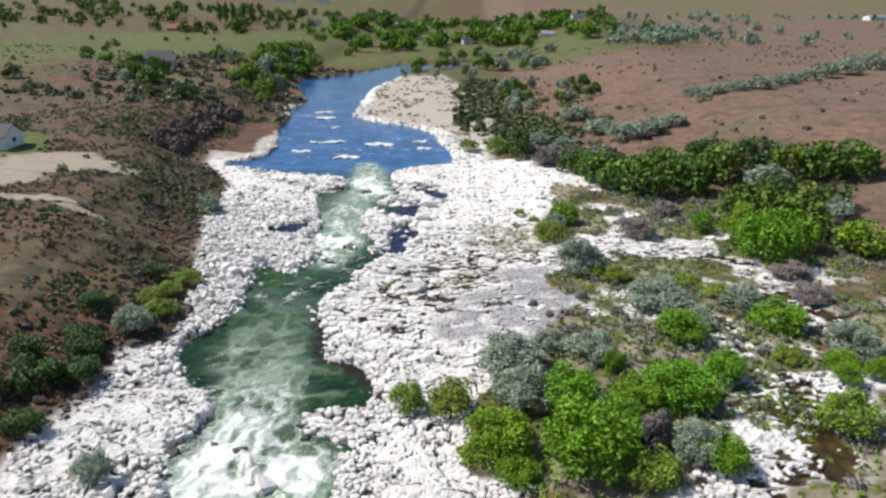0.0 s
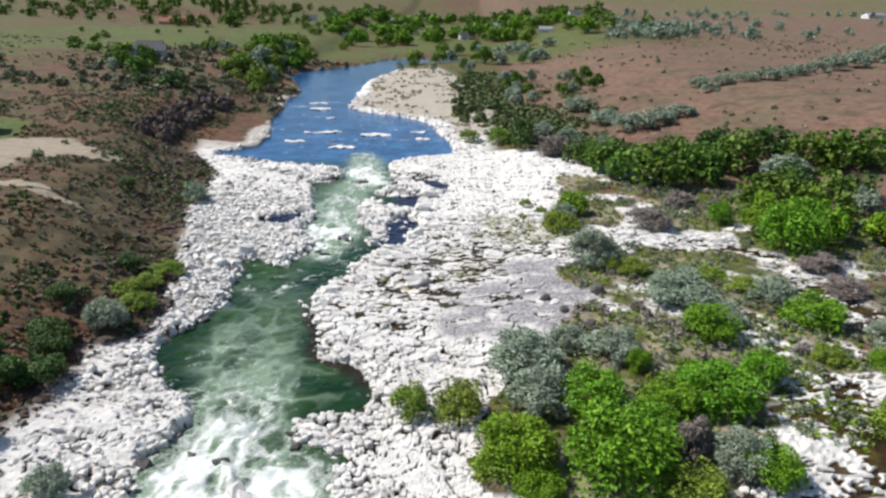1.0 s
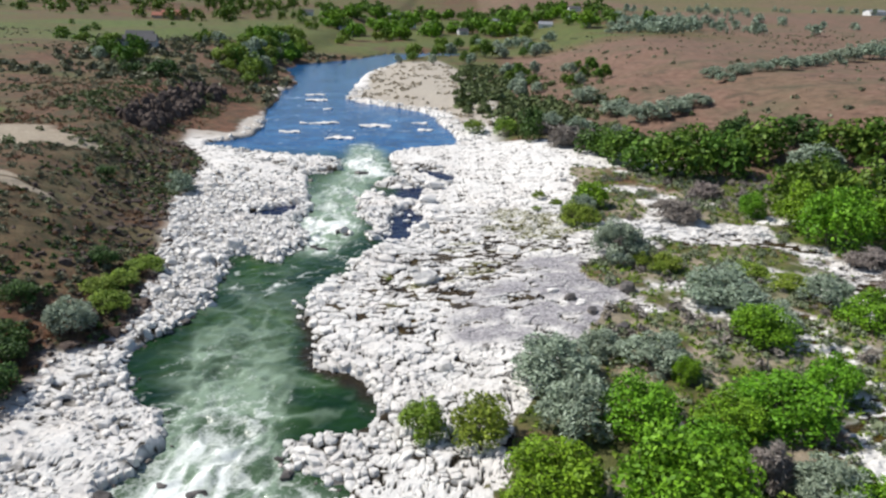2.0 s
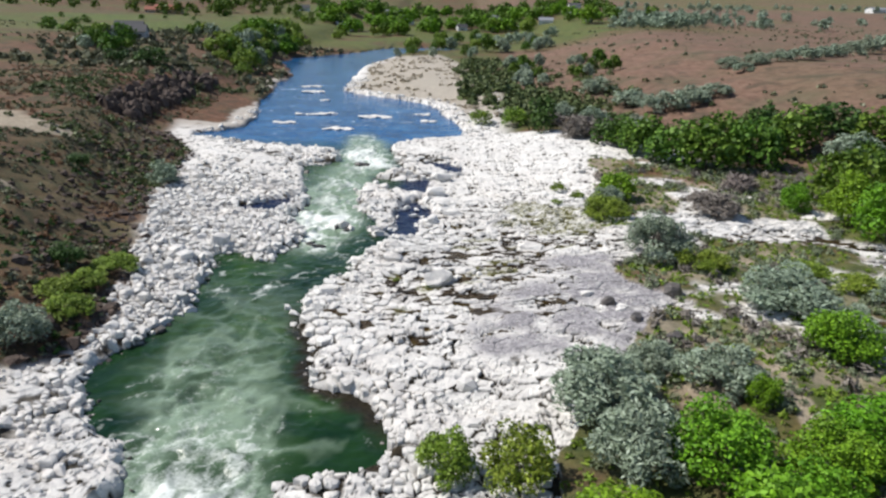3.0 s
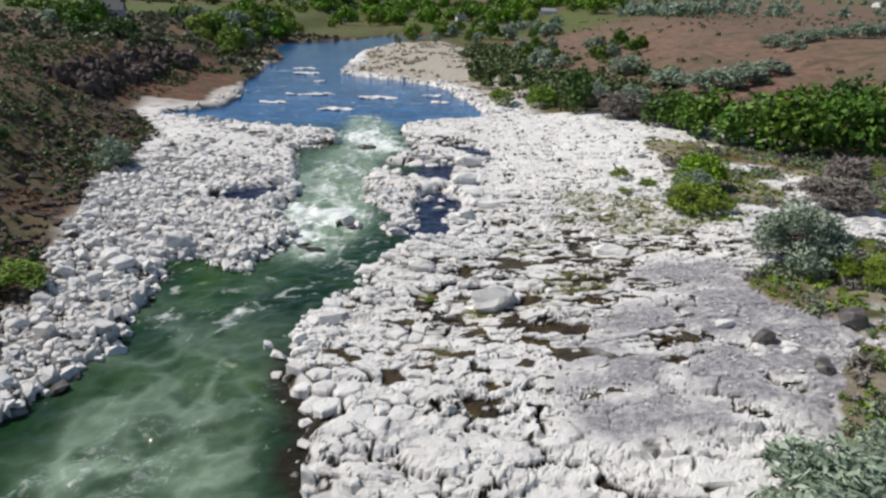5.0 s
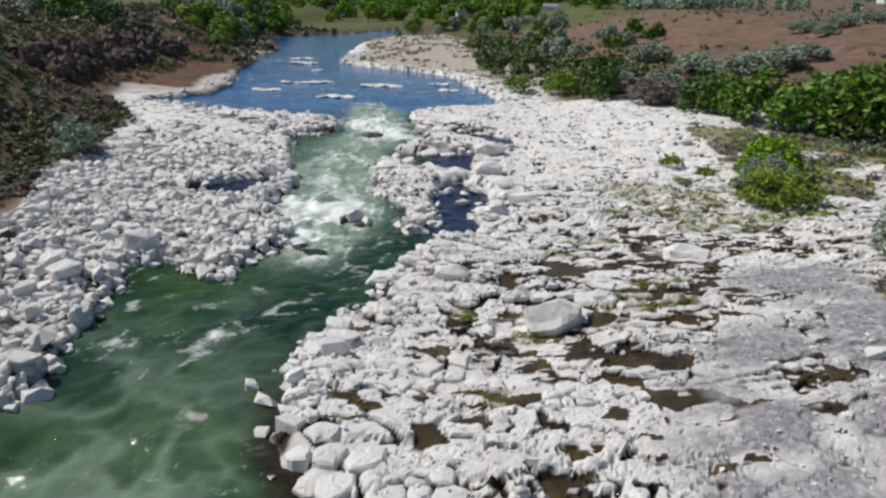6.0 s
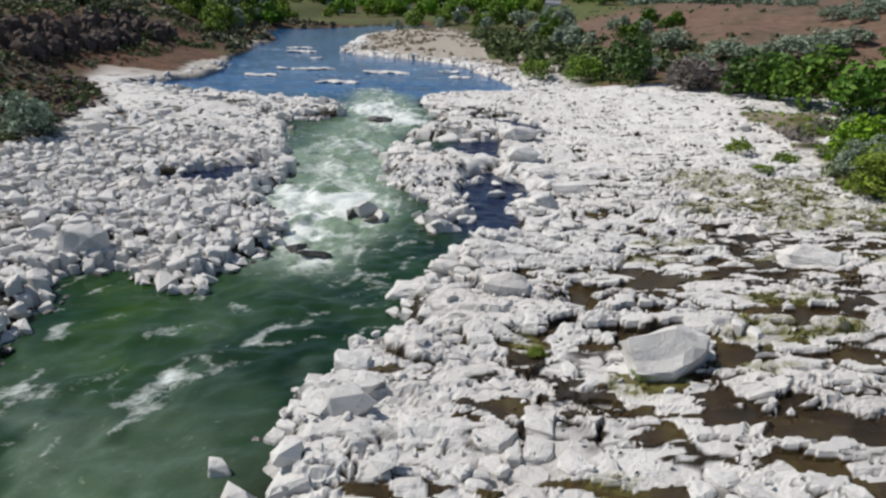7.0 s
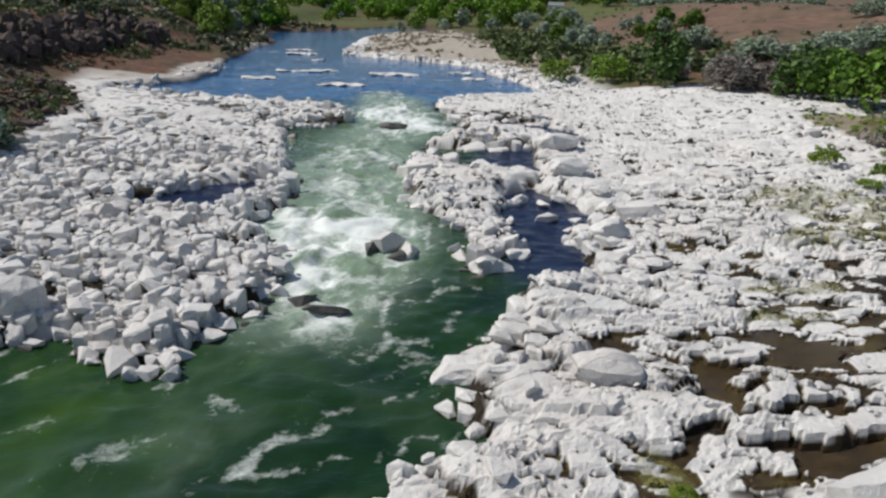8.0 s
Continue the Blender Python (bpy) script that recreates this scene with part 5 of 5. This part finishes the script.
xs, ys = scatter(15000, 4, 80, 44, 175, lambda x, y, z: (z["d"] > 9) * np.maximum((1 - z["rock"]) * 0.35, 0.9 * z["grass"]))
tufts("grass", xs, ys, rng.uniform(0.4, 1.0, len(xs)), LEAF["yellow"], 10, "patchy yellow-green grass between the rocks", "grass", 75, 1.8)
xs, ys = scatter(6000, -24, 22, 92, 150, lambda x, y, z: z["moss"] * (z["d"] > 1))
tufts("crevice_grass", xs, ys, rng.uniform(0.3, 0.8, len(xs)), LEAF["olive"], 14, "olive grass and moss in the joints of the slabs", "grass", 76, 2.0, 0.35, 0.6)
xs, ys = scatter(7000, 10, 420, 150, 620, lambda x, y, z: (z["east"] > 8) * (0.15 + ss(fbm(x / 30, y / 30, 3, 605), 0.05, 0.5)) * 0.8)
tufts("hill_brush", xs, ys, 0.5 + 2.4 * rng.uniform(0, 1, len(xs)) ** 3, LEAF["sage"], 14, "scattered dark brush over the reddish hill", "brush", 77)
xs, ys = scatter(2600, -420, -90, 190, 480, lambda x, y, z: (z["west"] > 12) * ss(fbm(x / 30, y / 30, 3, 606), -0.2, 0.3) * 0.8)
tufts("plateau_brush", xs, ys, rng.uniform(0.7, 2.2, len(xs)), LEAF["sage"], 16, "olive brush over the western plateau", "brush", 78)
xs, ys = scatter(1300, -170, -60, 240, 480, lambda x, y, z: (z["d"] > 1) * (z["rock"] < 0.5) * ss(fbm(x / 14, y / 14, 3, 608), -0.4, 0.3))
tufts("riverside_brush", xs, ys, rng.uniform(1.5, 4.5, len(xs)), LEAF["sage"], 26, "olive riverside brush on the west bank", "brush", 80, 1.3, 0.8)
xs, ys = scatter(1500, -12, 60, 200, 420, lambda x, y, z: (z["east"] > -16) * (z["east"] < 14) * (z["rock"] < 0.6) * ss(fbm(x / 12, y / 12, 3, 607), -0.5, 0.2))
tufts("riverside_brush", xs, ys, rng.uniform(1.5, 4.5, len(xs)), LEAF["scrub"], 30, "olive riverside brush behind the gravel bar", "brush", 79, 1.3, 0.8)

xs, ys = scatter(2600, -112, -52, 140, 300, lambda x, y, z: (z["west"] > -0.5) * (z["west"] < 30) * (z["d"] > 2) * (z["rock"] < 0.5) * ss(fbm(x / 9, y / 9, 3, 612), -0.35, 0.15))
tufts("slope_brush", xs, ys, rng.uniform(0.8, 2.4, len(xs)), LEAF["scrub"], 26, "olive-green brush on the lower west slope", "brush", 84, 1.3, 0.65, 0.66)
xs, ys = scatter(1500, 10, 95, 196, 340, lambda x, y, z: (z["east"] > -6) * (z["east"] < 50) * (z["rock"] < 0.5) * ss(fbm(x / 11, y / 11, 3, 611), -0.25, 0.25) * (1 - ss(z["east"], 15, 50)))
tufts("slope_brush", xs, ys, rng.uniform(1.5, 4.2, len(xs)), LEAF["scrub"], 36, "olive-green brush along the foot of the hill", "brush", 83, 1.3, 0.75, 0.62)
xs, ys = scatter(1500, -62, 14, 228, 460, lambda x, y, z: (z["d"] > 2) * ss(z["track"], 0.1, 0.5) * ss(fbm(x / 8, y / 8, 3, 609), -0.2, 0.3))
tufts("dry_grass", xs, ys, rng.uniform(0.8, 2.4, len(xs)), LEAF["straw"], 14, "dry tan grass over the gravel bar", "grass", 81, 1.6, 0.5)
n = 2600
bx, by = rng.uniform(-64, 14, n), rng.uniform(204, 330, n)
bh, bz = terrain(bx, by)
pick = (bz["rock"] > 0.3) & (bz["d"] > 0.2) & ~((bz["d"] > 10) & (rng.uniform(0, 1, n) < 0.7))
s = np.clip(np.exp(rng.normal(0, 0.45, n)), 0.4, 2.4)
heap("bar_rocks", STONES, np.stack([bx, by, bh + 0.08 * s, s, rng.integers(0, 16, n), rng.uniform(0, 6.28, n), rng.normal(0, 0.2, n)], 1)[pick], ROCK, "pale rocks along the edge of the gravel bar", "rocks")

# ---- far trees ----
FAR = {}
for kind, leaf, tall in (("dull", "dull", 1.0), ("green", "green", 1.0), ("deep", "dull", 1.0), ("yellow", "yellow", 0.8), ("silver", "silver", 0.9)):
    FAR[kind] = (stems_mesh("trunk", 90, 1, 0.5, 0.03), crown_mesh("crown", 91 + len(FAR), 18, 620, 0.058, LEAF[leaf], 1.1, 0.05, 0.42))
FAR_FIRST = {}
FAR_TEXT = {"dull": "distant olive-green leafy tree", "green": "distant bright green shade tree", "deep": "distant dark green leafy tree", "yellow": "distant yellow-green streamside tree", "silver": "distant silvery grey-green tree"}


def far_tree(kind, x, y, w, h, group):
    m = Matrix.Translation((x, y, float(height(x, y)[0]) - 0.2)) @ Euler((0, 0, spin.uniform(0, 6.28))).to_matrix().to_4x4()
    if kind not in FAR_FIRST:
        ob = tagged(new("tree"), FAR_TEXT[kind], "tree", group)
        for piece, me in zip(("trunk", "crown"), FAR[kind]):
            new(piece, me).parent = ob
        ob.matrix_basis = m @ Matrix.Diagonal((w, w, h, 1))
        FAR_FIRST[kind] = ob
        return
    src = FAR_FIRST[kind]
    old = src.scale.copy()
    src.scale = (w, w, h)
    ob = copy_thing(src, m)
    src.scale = old
    tagged(ob, FAR_TEXT[kind], "tree", group)


def woods(x0, x1, y0, y1, count, gap, seed, r):
    xs, ys = r.uniform(x0, x1, count * 8), r.uniform(y0, y1, count * 8)
    _, z = terrain(xs, ys)
    good = (z["d"] > 3) & (z["grass"] < 0.6) & ((ys > 480) | (z["rock"] < 0.5)) & (fbm(xs / 45, ys / 45, 3, 700) > gap)
    return list(zip(xs[good], ys[good]))[:count]


def grove(count, x0, x1, y0, y1, kinds, w0, w1, group, seed, gap=0.0):
    """Trees that can be told apart."""
    r = np.random.default_rng(seed)
    for x, y in woods(x0, x1, y0, y1, count, gap, seed, r):
        w = r.uniform(w0, w1)
        far_tree(kinds[r.integers(0, len(kinds))], x, y, w, w * r.uniform(0.7, 1.15), group)


def far_woods(count, x0, x1, y0, y1, leaf, w0, w1, label, seed, gap=0.0):
    """Distant woods as one mesh of many ragged crowns."""
    r = np.random.default_rng(seed)
    base = [np.array([v.co[:] for v in crown_mesh("crown", seed * 7 + k, 14, 190, 0.088, LEAF[leaf], 1.1, 0.0, 0.45).vertices]) for k in range(3)]
    spots = np.array(woods(x0, x1, y0, y1, count, gap, seed, r))
    hs = height(spots[:, 0], spots[:, 1])
    vs = []
    for (x, y), h in zip(spots, hs):
        w = r.uniform(w0, w1)
        vs.append(base[r.integers(0, 3)] @ turn(r.uniform(0, 6.28)).T * (w, w, w * r.uniform(0.65, 1.1)) + (x, y, h - 0.2))
    v = np.concatenate(vs)
    tagged(new("far_woods", mesh_from("far_woods", v, np.arange(len(v)).reshape(-1, 4), LEAF[leaf])), label, "woods", kind="stuff")


grove(44, -180, -92, 290, 440, ["yellow", "deep", "yellow", "silver"], 5, 11, "trees along the west bank", 1, -0.1)
grove(26, -135, -100, 400, 640, ["yellow", "green", "silver", "deep"], 7, 13, "trees along the west bank", 2)
grove(30, -130, 120, 660, 760, ["green", "deep", "yellow", "green"], 9, 17, "trees of the village", 3, -0.15)
grove(26, -40, 60, 420, 640, ["dull", "silver", "yellow"], 6, 12, "trees above the gravel bar", 5, -0.1)
grove(14, -460, -330, 420, 560, ["deep", "yellow"], 6, 12, "trees on the western plateau", 8)
grove(26, 15, 60, 240, 420, ["dull", "deep", "silver"], 4, 8, "trees behind the gravel bar", 10)
far_woods(150, -140, 130, 690, 1000, "green", 8, 16, "bright green trees round the village houses", 21, -0.2)
far_woods(140, -160, 180, 700, 1150, "dull", 9, 18, "dark green trees round the village houses", 22, -0.15)
far_woods(120, 10, 230, 560, 820, "silver", 6, 13, "silvery trees east of the village", 23, -0.3)
far_woods(170, -600, -110, 690, 1100, "dull", 7, 16, "dark trees behind the green fields", 24, -0.2)
far_woods(40, -140, -100, 480, 680, "yellow", 6, 12, "yellow-green trees along the far bank", 25, -0.3)
far_woods(150, 200, 800, 480, 1150, "silver", 5, 13, "far silvery brush on the eastern hills", 26, 0.0)
far_woods(70, -640, -150, 430, 760, "dull", 4, 9, "olive brush and low trees over the western plain", 28, 0.0)
far_woods(18, -520, -170, 270, 430, "dull", 4, 9, "dark bushes over the western plateau", 27, -0.1)
for x in (-285, -276, -268, -258, -246):
    far_tree("deep", x, 815 + 0.3 * x % 7, 8, 26, "row of tall narrow trees")

# ---- houses ----
WALL_W = make_plain("painted_siding", (0.62, 0.62, 0.62), (0.74, 0.74, 0.73), 0.8, 0.7, 0.1)
WALL_G = make_plain("grey_siding", (0.30, 0.32, 0.34), (0.42, 0.44, 0.46), 0.8, 0.7, 0.1)
WALL_T = make_plain("tan_stucco", (0.50, 0.36, 0.26), (0.62, 0.46, 0.34), 0.8, 0.85, 0.2)
ROOF_D = make_plain("dark_shingle", (0.045, 0.045, 0.050), (0.085, 0.085, 0.092), 2.5, 0.85, 0.4)
ROOF_G = make_plain("grey_shingle", (0.16, 0.17, 0.19), (0.26, 0.27, 0.29), 2.5, 0.85, 0.4)
ROOF_R = make_plain("red_tile", (0.20, 0.065, 0.040), (0.31, 0.11, 0.07), 2.5, 0.85, 0.4)
GLASS = make_plain("window_glass", (0.012, 0.016, 0.022), (0.025, 0.03, 0.04), 1.0, 0.08, 0)
TRIM = make_plain("white_trim", (0.74, 0.74, 0.73), (0.80, 0.80, 0.79), 2.0, 0.6, 0)


def box(x0, x1, y0, y1, z0, z1, bm=None):
    bm = bm or bmesh.new()
    vs = [bm.verts.new((x, y, z)) for z in (z0, z1) for y in (y0, y1) for x in (x0, x1)]
    for f in ((0, 2, 3, 1), (4, 5, 7, 6), (0, 1, 5, 4), (2, 6, 7, 3), (0, 4, 6, 2), (1, 3, 7, 5)):
        bm.faces.new([vs[i] for i in f])
    return bm


def gable(x0, x1, y0, y1, z0, rise, thick=0.22, over=0.5):
    """A ridged roof along x, with eaves."""
    bm = bmesh.new()
    ym = (y0 + y1) / 2
    drop = rise / (ym - y0) * over
    prof = [(y0 - over, z0 - drop), (ym, z0 + rise), (y1 + over, z0 - drop), (y1 + over, z0 - drop + thick), (ym, z0 + rise + thick), (y0 - over, z0 - drop + thick)]
    ends = [[bm.verts.new((x, y, z)) for y, z in prof] for x in (x0 - over, x1 + over)]
    for k in range(6):
        j = (k + 1) % 6
        bm.faces.new((ends[0][k], ends[0][j], ends[1][j], ends[1][k]))
    for e, o in ((ends[0], -1), (ends[1], 1)):
        for q in ((0, 1, 4, 5), (1, 2, 3, 4)):
            bm.faces.new([e[i] for i in q][::o])
    bmesh.ops.recalc_face_normals(bm, faces=bm.faces)
    return bm


def house(x, y, a, w, d, h, rise, wall, roof, label, wings=(), windows=2, door=True, group="houses"):
    """A house: walls with gable ends, roof, framed windows and a door; wings are (x, y, w, d, h, rise) blocks."""
    root = tagged(new("house"), label, "house", group)
    root.matrix_world = Matrix.Translation((x, y, float(height(x, y)[0]) - 0.1)) @ Euler((0, 0, radians(a))).to_matrix().to_4x4()
    for bx, by, bw, bd, bh, br in ((0, 0, w, d, h, rise), *wings):
        x0, x1, y0, y1 = bx - bw / 2, bx + bw / 2, by - bd / 2, by + bd / 2
        bm = box(x0, x1, y0, y1, -1.5, bh)
        for xe in (x0, x1):
            bm.faces.new([bm.verts.new(c) for c in ((xe, y0, bh), (xe, y1, bh), (xe, by, bh + br))])
        part("wall", bm, wall, root)
        part("roof", gable(x0, x1, y0, y1, bh + 0.02, br), roof, root)
        for side in (-1, 1):
            for k in range(windows):
                cx = bx + bw * ((k + 1) / (windows + 1) - 0.5) + (0.5 if side > 0 else 0)
                yo = by + side * (bd / 2 + 0.02)
                win = part("window", box(cx - 0.85, cx + 0.85, yo - 0.05, yo + 0.05, 0.9, 2.2), TRIM, root)
                part("pane", box(cx - 0.75, cx + 0.75, yo + side * 0.03 - 0.03, yo + side * 0.03 + 0.03, 1.0, 2.1), GLASS, win)
        for xe, s in ((x0, -1), (x1, 1)):
            win = part("window", box(xe + s * 0.02 - 0.05, xe + s * 0.02 + 0.05, by - 0.8, by + 0.8, 0.9, 2.2), TRIM, root)
            part("pane", box(xe + s * 0.05 - 0.03, xe + s * 0.05 + 0.03, by - 0.7, by + 0.7, 1.0, 2.1), GLASS, win)
    if door:
        part("door", box(-0.5, 0.5, -d / 2 - 0.08, -d / 2 + 0.02, 0.1, 2.15), GLASS, root)
    return root


house(-111.2, 157.5, 4, 13.5, 8.5, 2.8, 2.3, WALL_W, ROOF_D, "white house with dark shingle roof beside a lawn", windows=3)
house(-158, 364, 12, 12, 9, 3.6, 3.6, WALL_G, ROOF_D, "grey two-gabled house on the western plateau", wings=((5, -6, 7, 8, 3.2, 2.8), (-9, -2, 6, 7, 2.8, 2.2)))
house(-276, 705, 6, 24, 11, 4.0, 3.5, WALL_T, ROOF_R, "long tan house with red roof beyond the field", wings=((-15, -3, 10, 9, 3.2, 2.6),), windows=4)
for k, (x, y, a, w) in enumerate([(-87, 985, 10, 26), (0, 764, 20, 10), (86, 770, -10, 14), (-176, 835, 15, 12), (-112, 706, 30, 14), (-160, 900, 0, 14), (40, 900, 25, 16),
                                  (-60, 820, -20, 13), (-404, 1575, 0, 40), (-330, 1600, 5, 36), (573, 1040, 12, 26), (150, 1000, 5, 16)]):
    house(x, y, a, w, w * 0.6, 3.2 + 0.05 * w, 2.6, WALL_W, (ROOF_G, ROOF_D)[k % 2], "distant white house among village trees", windows=2, group="houses of the village")
